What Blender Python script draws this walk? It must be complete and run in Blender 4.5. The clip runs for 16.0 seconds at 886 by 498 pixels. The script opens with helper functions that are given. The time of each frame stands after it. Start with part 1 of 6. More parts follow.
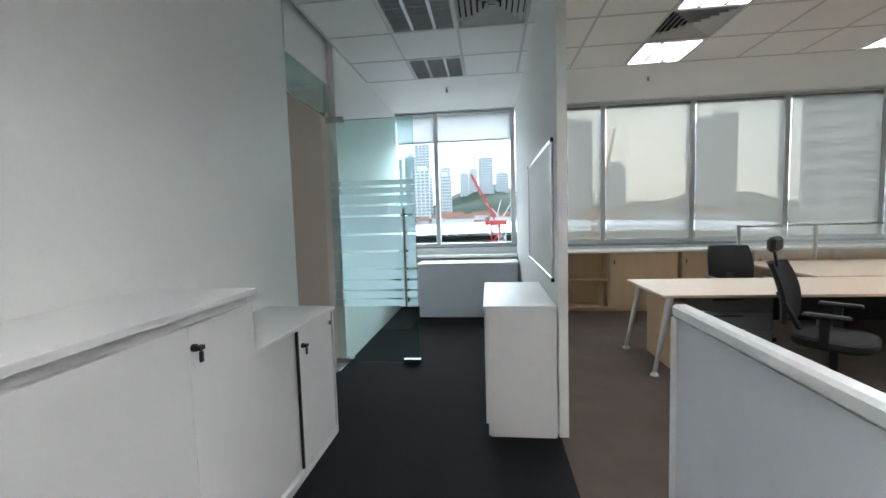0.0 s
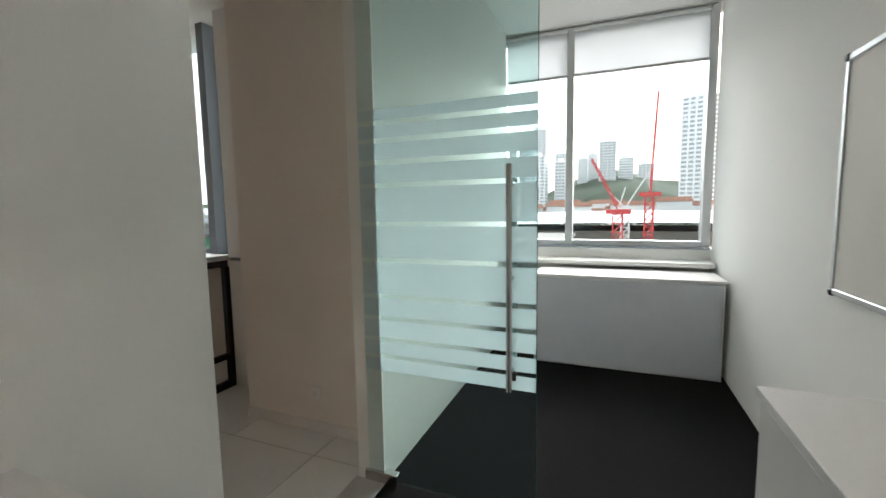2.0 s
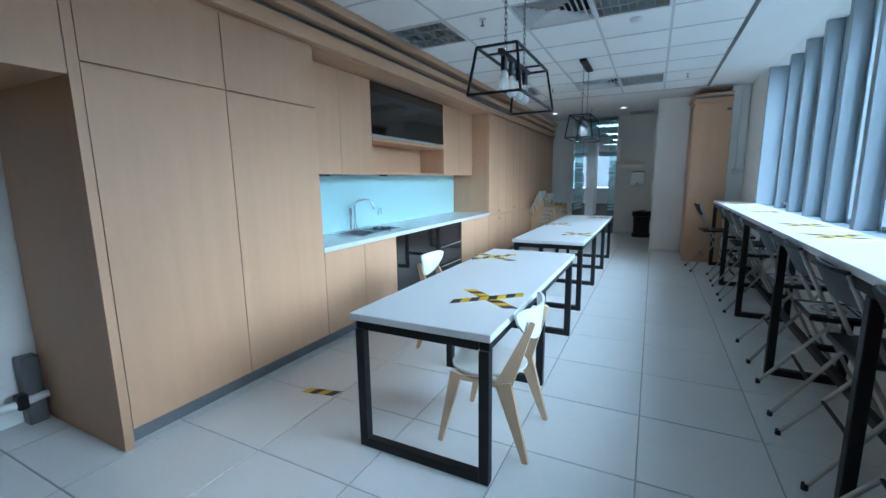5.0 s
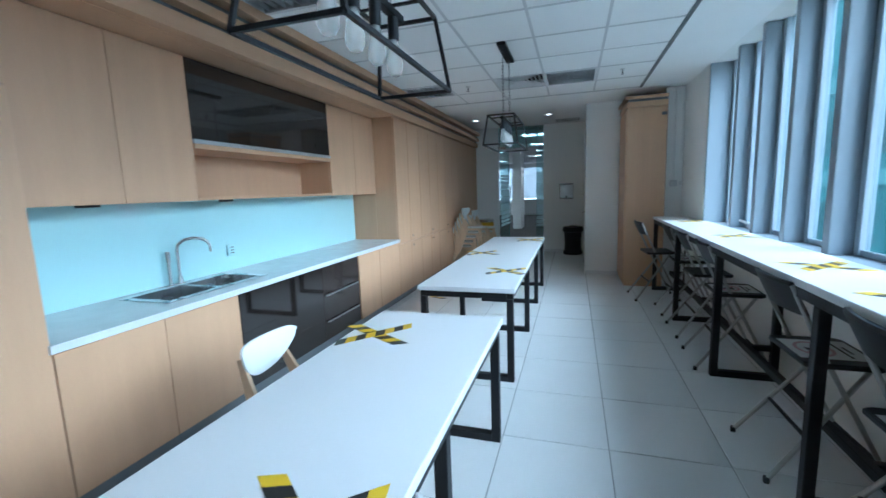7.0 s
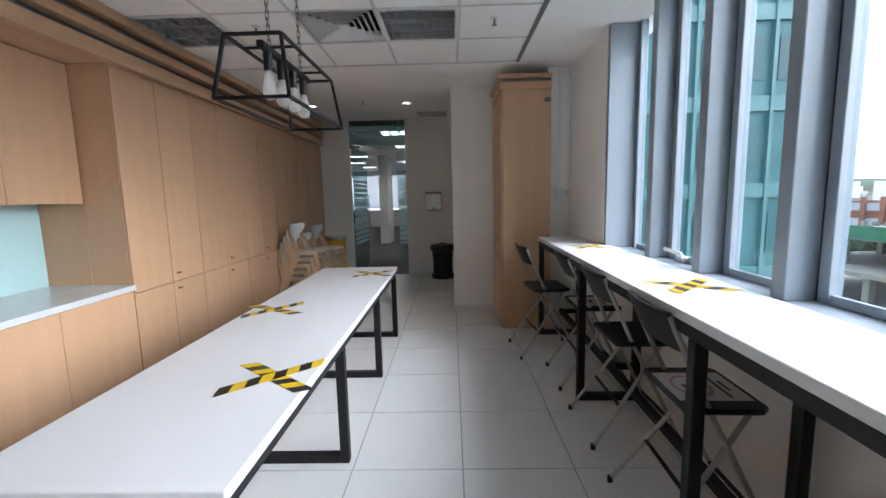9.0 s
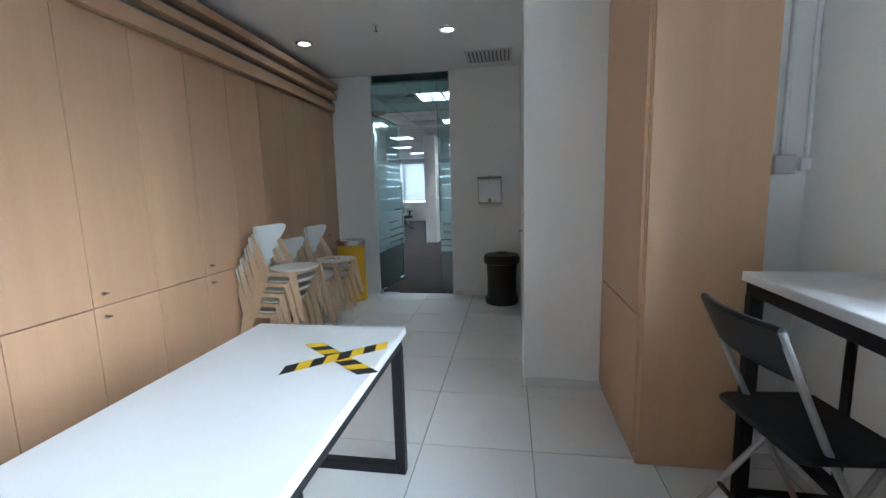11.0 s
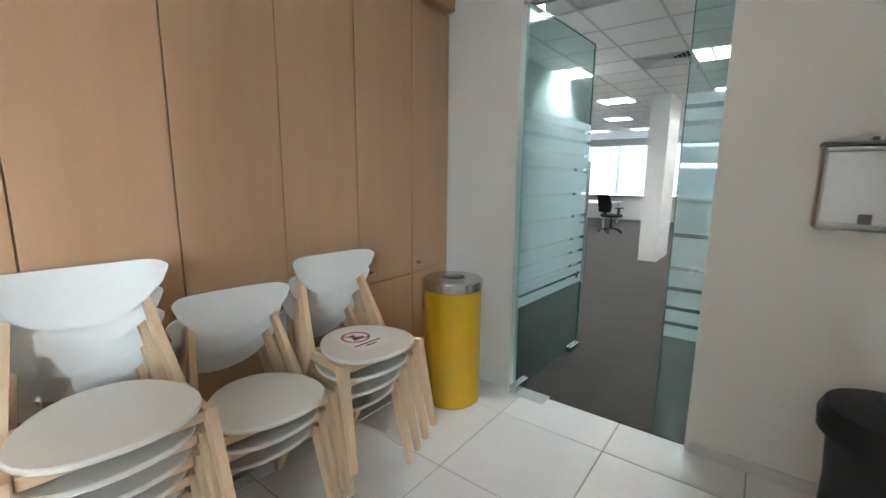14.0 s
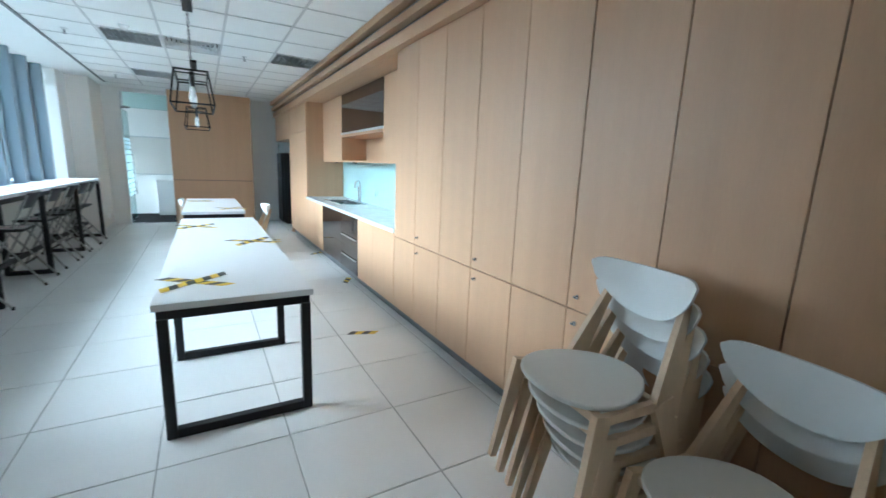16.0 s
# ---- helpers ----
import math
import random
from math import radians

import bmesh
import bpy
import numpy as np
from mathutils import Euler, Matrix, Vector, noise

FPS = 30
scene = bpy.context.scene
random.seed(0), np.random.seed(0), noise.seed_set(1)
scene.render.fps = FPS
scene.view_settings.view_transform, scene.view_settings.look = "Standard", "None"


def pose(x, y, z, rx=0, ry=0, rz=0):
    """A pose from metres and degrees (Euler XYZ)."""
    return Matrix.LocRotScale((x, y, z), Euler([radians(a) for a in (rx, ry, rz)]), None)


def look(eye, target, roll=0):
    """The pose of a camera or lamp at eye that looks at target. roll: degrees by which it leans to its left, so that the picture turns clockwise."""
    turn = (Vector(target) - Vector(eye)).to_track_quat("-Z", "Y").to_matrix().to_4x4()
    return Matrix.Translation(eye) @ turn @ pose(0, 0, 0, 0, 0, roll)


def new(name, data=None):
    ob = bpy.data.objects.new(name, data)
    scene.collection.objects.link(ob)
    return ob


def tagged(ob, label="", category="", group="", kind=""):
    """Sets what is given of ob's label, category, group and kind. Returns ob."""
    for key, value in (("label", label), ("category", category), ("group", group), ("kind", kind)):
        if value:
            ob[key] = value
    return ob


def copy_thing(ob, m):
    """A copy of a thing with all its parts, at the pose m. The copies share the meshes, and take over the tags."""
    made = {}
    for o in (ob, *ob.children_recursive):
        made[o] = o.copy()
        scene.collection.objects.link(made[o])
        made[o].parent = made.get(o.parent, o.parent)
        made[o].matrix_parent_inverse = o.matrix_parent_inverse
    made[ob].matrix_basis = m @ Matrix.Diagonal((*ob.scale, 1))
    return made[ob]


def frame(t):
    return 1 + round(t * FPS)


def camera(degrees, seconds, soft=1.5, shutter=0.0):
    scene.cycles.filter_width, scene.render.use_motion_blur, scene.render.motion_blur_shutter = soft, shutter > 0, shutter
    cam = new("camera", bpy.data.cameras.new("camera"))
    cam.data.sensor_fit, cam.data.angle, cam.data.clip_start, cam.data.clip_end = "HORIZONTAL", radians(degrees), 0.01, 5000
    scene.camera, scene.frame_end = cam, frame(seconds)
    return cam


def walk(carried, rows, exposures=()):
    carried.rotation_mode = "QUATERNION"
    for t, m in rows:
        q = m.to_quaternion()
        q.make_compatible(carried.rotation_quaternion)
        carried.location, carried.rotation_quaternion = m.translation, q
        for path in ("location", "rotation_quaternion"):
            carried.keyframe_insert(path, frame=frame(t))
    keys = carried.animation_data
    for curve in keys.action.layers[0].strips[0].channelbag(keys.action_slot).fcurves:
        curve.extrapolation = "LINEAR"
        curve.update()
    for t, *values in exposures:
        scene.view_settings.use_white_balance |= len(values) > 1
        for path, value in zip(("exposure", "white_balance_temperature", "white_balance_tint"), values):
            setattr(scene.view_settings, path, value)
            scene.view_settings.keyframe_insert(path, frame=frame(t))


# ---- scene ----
cam = camera(93.6, 16.0, 1.5, 0.09)
PATH = [
    (0, (0.268, -0.042, 1.448), (0.042, 1.939, 1.298), -1.7),
    (0.5, (0.294, 0.536, 1.435), (-0.101, 2.484, 1.217), -0.3),
    (1, (0.199, 1.14, 1.407), (0.0, 3.119, 1.189), -1.2),
    (1.5, (0.038, 1.694, 1.39), (-0.409, 3.64, 1.272), -0.0),
    (2, (-0.177, 2.233, 1.378), (-0.916, 4.081, 1.18), -0.9),
    (2.5, (-0.403, 2.72, 1.384), (-1.53, 4.352, 1.127), -0.5),
    (3, (-0.743, 3.084, 1.384), (-2.339, 4.249, 1.077), 0.9),
    (3.2, (-0.899, 3.163, 1.394), (-2.643, 4.095, 1.093), 0.8),
    (3.5, (-1.141, 3.313, 1.402), (-3.047, 3.836, 1.097), -0.8),
    (3.7, (-1.327, 3.363, 1.407), (-3.285, 3.634, 1.102), -0.5),
    (4, (-1.584, 3.405, 1.416), (-3.557, 3.333, 1.097), -0.5),
    (4.4, (-1.861, 3.404, 1.413), (-3.766, 2.891, 1.081), -0.4),
    (4.5, (-1.913, 3.411, 1.406), (-3.782, 2.777, 1.079), -0.5),
    (4.7, (-2.018, 3.411, 1.41), (-3.781, 2.527, 1.078), -0.7),
    (6.8, (-3.392, 3.209, 1.516), (-5.188, 2.379, 1.223), -2.0),
    (7, (-3.624, 3.203, 1.505), (-5.513, 2.605, 1.227), -2.0),
    (7.5, (-4.144, 3.271, 1.512), (-6.13, 3.195, 1.287), -1.7),
    (8, (-4.634, 3.284, 1.52), (-6.62, 3.359, 1.295), -0.9),
    (8.5, (-5.171, 3.373, 1.489), (-7.153, 3.44, 1.227), -1.0),
    (9, (-5.727, 3.375, 1.485), (-7.711, 3.33, 1.234), -1.3),
    (9.5, (-6.309, 3.356, 1.471), (-8.284, 3.195, 1.202), -1.8),
    (9.7, (-6.557, 3.336, 1.506), (-8.53, 3.182, 1.216), -1.4),
    (11.8, (-9.043, 3.234, 1.382), (-10.98, 2.832, 1.094), -1.4),
    (12, (-9.243, 3.18, 1.426), (-11.179, 2.789, 1.115), -1.1),
    (12.5, (-9.824, 3.078, 1.402), (-11.752, 2.625, 1.121), -1.7),
    (13, (-10.3, 2.918, 1.424), (-12.211, 2.402, 1.139), -1.1),
    (13.5, (-10.814, 2.775, 1.385), (-12.63, 1.982, 1.119), -0.0),
    (14, (-11.274, 2.722, 1.413), (-12.841, 1.525, 1.078), 0.5),
    (14.5, (-11.708, 2.577, 1.421), (-12.88, 0.994, 1.071), 1.2),
    (15, (-12.03, 2.513, 1.419), (-12.197, 0.556, 1.043), 3.7),
    (15.5, (-12.262, 2.454, 1.434), (-11.299, 0.752, 1.019), 4.7),
    (16, (-12.463, 2.514, 1.471), (-10.76, 1.537, 1.087), 2.3),
]
EXPOSURES = [(0, 2.15, 6200, 10), (0.5, 2.2, 6300, 14), (1.5, 2.25, 6900, 14), (2.0, 2.05, 7300, 14), (2.5, 1.8, 7600, 10), (3.0, 2.1, 7100, 12), (3.3, 2.7, 6600, 14), (3.5, 3.15, 6200, 14), (4.0, 2.8, 5500, 10), (4.7, 2.65, 4800, 0), (7, 2.62, 4900, 0), (7.5, 2.6, 6200, 18), (8.5, 2.56, 6400, 18), (9.7, 2.68, 5800, 12), (12, 3.9, 5400, 0), (12.5, 4.25, 5300, -4), (13, 4.25, 5800, 4), (13.5, 4.2, 6200, 8), (14.5, 4.3, 6000, 8), (15, 4.2, 5500, 2), (15.5, 3.7, 5000, 0), (16, 3.4, 5300, 0)]
walk(cam, [(t, look(eye, target, roll)) for t, eye, target, roll in PATH], EXPOSURES)
# ---- world and light ----
world = bpy.data.worlds.new("world")
scene.world = world
world.use_nodes = True
_n = world.node_tree.nodes
_sky = _n.new("ShaderNodeTexSky")
_sky.sky_type = "NISHITA"
_sky.sun_disc = False
_sky.sun_elevation = radians(21)
_sky.sun_rotation = radians(20)
_sky.air_density = 1.2
_sky.dust_density = 2.5
_n["Background"].inputs[1].default_value = 0.12
_mix = _n.new("ShaderNodeMix")
_mix.data_type = "RGBA"
_mix.inputs["Factor"].default_value = 0.88
_mix.inputs["B"].default_value = (5.6, 6.0, 6.4, 1)
world.node_tree.links.new(_sky.outputs[0], _mix.inputs["A"])
world.node_tree.links.new(_mix.outputs["Result"], _n["Background"].inputs[0])

sun_data = bpy.data.lights.new("sun", "SUN")
sun_data.energy = 3.5
sun_data.angle = radians(70)
sun_data.color = (0.93, 0.97, 1.0)
sun = new("sun", sun_data)
sun.matrix_basis = look((0, 0, 0), (-0.36, -1.0, -0.42))


# ---- materials ----
def mk(name, col, rough=0.5, metal=0.0, var=0.06, scale=2.0, fine=45.0, bump=0.03, rand=0.0, stretch=(1, 1, 1), coat=0.0, spec=0.5, rvar=0.05):
    m = bpy.data.materials.new(name)
    m.use_nodes = True
    nt = m.node_tree
    b = nt.nodes["Principled BSDF"]
    b.inputs["Metallic"].default_value = metal
    b.inputs["Coat Weight"].default_value = coat
    b.inputs["Specular IOR Level"].default_value = spec
    tc = nt.nodes.new("ShaderNodeTexCoord")
    mp = nt.nodes.new("ShaderNodeMapping")
    mp.inputs["Scale"].default_value = stretch
    nt.links.new(tc.outputs["Object"], mp.inputs["Vector"])
    big = nt.nodes.new("ShaderNodeTexNoise")
    big.inputs["Scale"].default_value = scale
    big.inputs["Detail"].default_value = 3
    small = nt.nodes.new("ShaderNodeTexNoise")
    small.inputs["Scale"].default_value = fine
    small.inputs["Detail"].default_value = 4
    nt.links.new(mp.outputs[0], big.inputs["Vector"])
    nt.links.new(mp.outputs[0], small.inputs["Vector"])
    add = nt.nodes.new("ShaderNodeMath")
    add.operation = "MULTIPLY_ADD"
    add.inputs[1].default_value = 0.6
    nt.links.new(small.outputs["Fac"], add.inputs[0])
    nt.links.new(big.outputs["Fac"], add.inputs[2])
    ramp = nt.nodes.new("ShaderNodeMapRange")
    ramp.inputs["From Min"].default_value = 0.35
    ramp.inputs["From Max"].default_value = 1.25
    ramp.inputs["To Min"].default_value = 1.0 - var
    ramp.inputs["To Max"].default_value = 1.0 + var
    nt.links.new(add.outputs[0], ramp.inputs["Value"])
    last = ramp.outputs[0]
    if rand:
        oi = nt.nodes.new("ShaderNodeObjectInfo")
        rr = nt.nodes.new("ShaderNodeMapRange")
        rr.inputs["To Min"].default_value = 1.0 - rand
        rr.inputs["To Max"].default_value = 1.0 + rand
        nt.links.new(oi.outputs["Random"], rr.inputs["Value"])
        mu = nt.nodes.new("ShaderNodeMath")
        mu.operation = "MULTIPLY"
        nt.links.new(last, mu.inputs[0])
        nt.links.new(rr.outputs[0], mu.inputs[1])
        last = mu.outputs[0]
    vm = nt.nodes.new("ShaderNodeVectorMath")
    vm.operation = "SCALE"
    vm.inputs[0].default_value = col
    nt.links.new(last, vm.inputs["Scale"])
    nt.links.new(vm.outputs[0], b.inputs["Base Color"])
    rm = nt.nodes.new("ShaderNodeMapRange")
    rm.inputs["From Min"].default_value = 0.1
    rm.inputs["From Max"].default_value = 0.9
    rm.inputs["To Min"].default_value = max(0.02, rough - rvar)
    rm.inputs["To Max"].default_value = min(1.0, rough + rvar)
    nt.links.new(big.outputs["Fac"], rm.inputs["Value"])
    nt.links.new(rm.outputs[0], b.inputs["Roughness"])
    if bump:
        bp = nt.nodes.new("ShaderNodeBump")
        bp.inputs["Strength"].default_value = 0.4
        bp.inputs["Distance"].default_value = bump * 0.02
        nt.links.new(small.outputs["Fac"], bp.inputs["Height"])
        nt.links.new(bp.outputs[0], b.inputs["Normal"])
    return m


def glassy(name, tint, gloss=1.0):
    """Thin clear glass: straight-through light, with a Fresnel reflection."""
    m = bpy.data.materials.new(name)
    m.use_nodes = True
    nt = m.node_tree
    nt.nodes.remove(nt.nodes["Principled BSDF"])
    out = nt.nodes["Material Output"]
    tr = nt.nodes.new("ShaderNodeBsdfTransparent")
    tr.inputs[0].default_value = (*tint, 1)
    gl = nt.nodes.new("ShaderNodeBsdfGlossy")
    gl.inputs["Roughness"].default_value = 0.02
    lw = nt.nodes.new("ShaderNodeLayerWeight")
    lw.inputs["Blend"].default_value = 0.5
    pw = nt.nodes.new("ShaderNodeMath")
    pw.operation = "POWER"
    pw.inputs[1].default_value = 5.0
    nt.links.new(lw.outputs["Facing"], pw.inputs[0])
    mu = nt.nodes.new("ShaderNodeMath")
    mu.operation = "MULTIPLY_ADD"
    mu.inputs[1].default_value = 0.55 * gloss
    mu.inputs[2].default_value = 0.035 * gloss
    nt.links.new(pw.outputs[0], mu.inputs[0])
    mix = nt.nodes.new("ShaderNodeMixShader")
    nt.links.new(mu.outputs[0], mix.inputs[0])
    nt.links.new(tr.outputs[0], mix.inputs[1])
    nt.links.new(gl.outputs[0], mix.inputs[2])
    nt.links.new(mix.outputs[0], out.inputs[0])
    return m


def veil(name, col, clear, weave=0.0, tint=1.0):
    """Film or blind cloth: part clear, part scattering to both sides."""
    m = bpy.data.materials.new(name)
    m.use_nodes = True
    nt = m.node_tree
    nt.nodes.remove(nt.nodes["Principled BSDF"])
    out = nt.nodes["Material Output"]
    tr = nt.nodes.new("ShaderNodeBsdfTransparent")
    tl = nt.nodes.new("ShaderNodeBsdfTranslucent")
    df = nt.nodes.new("ShaderNodeBsdfDiffuse")
    tr.inputs[0].default_value = (tint, tint, tint, 1)
    tl.inputs[0].default_value = (*col, 1)
    df.inputs[0].default_value = (*col, 1)
    a = nt.nodes.new("ShaderNodeMixShader")
    a.inputs[0].default_value = 0.5
    nt.links.new(tl.outputs[0], a.inputs[1])
    nt.links.new(df.outputs[0], a.inputs[2])
    b = nt.nodes.new("ShaderNodeMixShader")
    b.inputs[0].default_value = 1 - clear
    if weave:
        tc = nt.nodes.new("ShaderNodeTexCoord")
        no = nt.nodes.new("ShaderNodeTexNoise")
        no.inputs["Scale"].default_value = weave
        mr = nt.nodes.new("ShaderNodeMapRange")
        mr.inputs["To Min"].default_value = 1 - clear - 0.08
        mr.inputs["To Max"].default_value = 1 - clear + 0.08
        nt.links.new(tc.outputs["Object"], no.inputs["Vector"])
        nt.links.new(no.outputs["Fac"], mr.inputs["Value"])
        nt.links.new(mr.outputs[0], b.inputs[0])
    nt.links.new(tr.outputs[0], b.inputs[1])
    nt.links.new(a.outputs[0], b.inputs[2])
    nt.links.new(b.outputs[0], out.inputs[0])
    return m


def glow(name, col, strength):
    m = bpy.data.materials.new(name)
    m.use_nodes = True
    b = m.node_tree.nodes["Principled BSDF"]
    b.inputs["Base Color"].default_value = (*col, 1)
    b.inputs["Emission Color"].default_value = (*col, 1)
    b.inputs["Emission Strength"].default_value = strength
    return m


M_WALL = mk("white_wall_paint", (0.85, 0.85, 0.83), 0.75, var=0.03, scale=1.2, fine=160, bump=0.06)
M_BEIGE = mk("grey_wall_paint", (0.80, 0.76, 0.71), 0.75, var=0.04, scale=1.2, fine=160, bump=0.06)
M_CEIL = mk("ceiling_board", (0.90, 0.90, 0.89), 0.85, var=0.03, scale=2, fine=220, bump=0.12)
M_TBAR = mk("ceiling_grid_metal", (0.62, 0.62, 0.62), 0.5, var=0.02)
M_WOOD = mk("oak_laminate", (0.58, 0.36, 0.212), 0.45, var=0.08, scale=1.6, fine=38, bump=0.02, rand=0.03, stretch=(7, 7, 0.35))
M_WOODH = mk("oak_laminate_flat", (0.58, 0.36, 0.212), 0.45, var=0.08, scale=1.6, fine=38, bump=0.02, rand=0.02, stretch=(0.35, 7, 7))
M_BIRCH = mk("birch_wood", (0.66, 0.48, 0.31), 0.45, var=0.14, scale=4, fine=60, bump=0.03, rand=0.06, stretch=(5, 5, 0.6))
M_SHELL = mk("white_lacquer_seat", (0.74, 0.72, 0.67), 0.36, var=0.02, scale=3, rand=0.02, bump=0, rvar=0.01)
M_BACK = mk("white_lacquer_back", (0.82, 0.84, 0.84), 0.22, var=0.02, scale=3, rand=0.02, bump=0, rvar=0.01)
M_TOP = mk("white_table_laminate", (0.76, 0.77, 0.78), 0.30, var=0.025, scale=1.5, fine=90, bump=0, rvar=0.01)
M_CABW = mk("white_cabinet_laminate", (0.74, 0.73, 0.72), 0.5, var=0.03, scale=1.4, fine=120, bump=0.02, rand=0.015)
M_BLACKST = mk("black_powder_steel", (0.012, 0.012, 0.014), 0.5, var=0.2, scale=6, fine=200, bump=0.05, spec=0.3)
M_CHROME = mk("brushed_steel", (0.55, 0.55, 0.55), 0.25, metal=1.0, var=0.06, scale=5, fine=180)
M_SINK = mk("sink_steel", (0.50, 0.51, 0.52), 0.28, metal=1.0, var=0.08, scale=4, fine=150)
M_TUBE = mk("silver_painted_tube", (0.42, 0.41, 0.39), 0.35, metal=0.7, var=0.08, scale=6, fine=120, rand=0.05)
M_BLACKPL = mk("black_plastic", (0.012, 0.013, 0.016), 0.42, var=0.15, scale=5, fine=220, bump=0.06, spec=0.3)
M_MESH = mk("black_mesh_cloth", (0.012, 0.012, 0.013), 0.7, var=0.2, scale=30, fine=400, bump=0.3)
M_TILE = mk("pale_floor_tile", (0.78, 0.78, 0.77), 0.34, var=0.035, scale=2.2, fine=70, bump=0, rand=0.03, rvar=0.02)
M_GROUT = mk("grey_grout", (0.40, 0.40, 0.39), 0.9, var=0.1, scale=20)
M_CARPET = mk("charcoal_carpet", (0.011, 0.011, 0.012), 0.95, var=0.35, scale=3, fine=260, bump=0.6, stretch=(1, 0.12, 1), spec=0.1)
M_CARPET2 = mk("brown_grey_carpet", (0.105, 0.085, 0.072), 0.95, var=0.25, scale=3, fine=300, bump=0.6, spec=0.1)
M_CARPET3 = mk("grey_carpet", (0.085, 0.08, 0.074), 0.95, var=0.2, scale=3, fine=300, bump=0.6, spec=0.1)
M_PLINTH = mk("grey_plinth_laminate", (0.17, 0.18, 0.19), 0.45, var=0.08, scale=3)
M_STONE = mk("white_quartz_worktop", (0.66, 0.69, 0.70), 0.22, var=0.04, scale=8, fine=300, bump=0.01)
M_SPLASH = mk("aqua_back_painted_glass", (0.47, 0.69, 0.71), 0.10, var=0.01, scale=1, coat=0.6)
M_DARKGL = mk("smoked_black_glass", (0.018, 0.014, 0.012), 0.06, var=0.1, scale=2, bump=0, coat=0.5)
M_DARKDR = mk("dark_brown_gloss_front", (0.035, 0.026, 0.022), 0.14, var=0.1, scale=2, coat=0.4)
M_ALU = mk("satin_aluminium", (0.60, 0.61, 0.62), 0.35, metal=0.8, var=0.04, scale=4)
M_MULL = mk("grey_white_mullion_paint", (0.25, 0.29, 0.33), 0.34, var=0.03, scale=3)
M_GASKET = mk("black_rubber_gasket", (0.012, 0.012, 0.012), 0.6, var=0.1)
M_YEL = mk("yellow_painted_metal", (0.62, 0.36, 0.012), 0.35, var=0.05, scale=3, fine=120, coat=0.2)
M_TAPEY = mk("yellow_tape", (0.75, 0.50, 0.02), 0.4, var=0.05, scale=20)
M_TAPEB = mk("black_tape", (0.02, 0.02, 0.02), 0.4, var=0.1, scale=20)
M_PAPER = mk("white_paper", (0.80, 0.79, 0.77), 0.7, var=0.02, scale=10)
M_RED = mk("red_print", (0.45, 0.05, 0.07), 0.6, var=0.05)
M_FADED = mk("faded_red_print", (0.60, 0.36, 0.38), 0.6, var=0.05)
M_INK = mk("dark_print", (0.05, 0.045, 0.06), 0.6, var=0.05)
M_BOARD = mk("whiteboard_enamel", (0.72, 0.70, 0.66), 0.6, var=0.02, scale=1.2, bump=0, rvar=0.02, spec=0.3)
M_DOOR = mk("white_door_paint", (0.76, 0.75, 0.72), 0.5, var=0.03, scale=1.5)
M_FABRIC = mk("pale_grey_screen_fabric", (0.60, 0.62, 0.66), 0.85, var=0.05, scale=8, fine=350, bump=0.2)
M_FABRIC2 = mk("blue_grey_screen_fabric", (0.36, 0.40, 0.48), 0.85, var=0.05, scale=8, fine=350, bump=0.2)
M_DESK = mk("maple_desk_laminate", (0.62, 0.47, 0.34), 0.35, var=0.08, scale=2, fine=40, stretch=(0.4, 6, 6))
M_OLDWOOD = mk("maple_cabinet_laminate", (0.50, 0.36, 0.22), 0.5, var=0.1, scale=2, fine=40, stretch=(6, 6, 0.4), rand=0.04)
M_GREYMET = mk("grey_steel_drawers", (0.13, 0.135, 0.14), 0.45, var=0.05)
M_GLASS = glassy("clear_glass", (0.82, 0.935, 0.925))
M_GLASST = glassy("teal_tinted_glass", (0.78, 0.92, 0.91))
M_GLASSW = glassy("window_glass", (0.78, 0.84, 0.86), 0.7)
M_GLASSE = mk("glass_green_edge", (0.05, 0.20, 0.18), 0.15, var=0.05)
M_FROST = veil("frosted_film", (0.74, 0.88, 0.91), 0.20)
M_BLIND = veil("sheer_roller_blind", (0.34, 0.32, 0.275), 0.52, tint=0.70)
M_BLIND2 = veil("pale_roller_blind", (0.82, 0.84, 0.86), 0.03)
M_BULB = veil("bulb_glass", (0.90, 0.90, 0.88), 0.72, tint=0.97)
M_LIT = glow("lit_fluorescent", (1.0, 0.98, 0.94), 9.0)
# stronger tubes for the added, unseen back rows; they fill the left wall
M_LITFILL = glow("unseen_fill_fluorescent", (1.0, 0.98, 0.94), 30.0)
M_LITC = glow("lit_corridor_fluorescent", (1.0, 0.98, 0.94), 7.0)
M_DOWN = glow("lit_downlight", (1.0, 0.97, 0.92), 1.3)
M_ACRYL = veil("clear_acrylic", (0.75, 0.78, 0.76), 0.8)
M_UNLIT = mk("unlit_fluorescent_tube", (0.85, 0.85, 0.84), 0.4, var=0.02)
M_LOUVRE = mk("bright_louvre_metal", (0.58, 0.59, 0.60), 0.42, metal=0.85, var=0.03)
M_DIFF = mk("white_diffuser_metal", (0.70, 0.70, 0.70), 0.45, var=0.02)
# near-black that paints in the shade deep inside recesses
M_VOID = mk("recess_shade_black", (0.012, 0.012, 0.012), 0.9, var=0.1)
M_CONC = mk("pale_concrete", (0.20, 0.185, 0.165), 0.85, var=0.15, scale=0.2, fine=4)
M_TEALW = mk("teal_curtain_wall", (0.04, 0.105, 0.11), 0.35, var=0.35, scale=0.3, fine=1.1, bump=0, spec=0.25)
M_TEALS = mk("teal_spandrel_panel", (0.046, 0.12, 0.125), 0.4, var=0.15, scale=0.5, fine=2, bump=0)
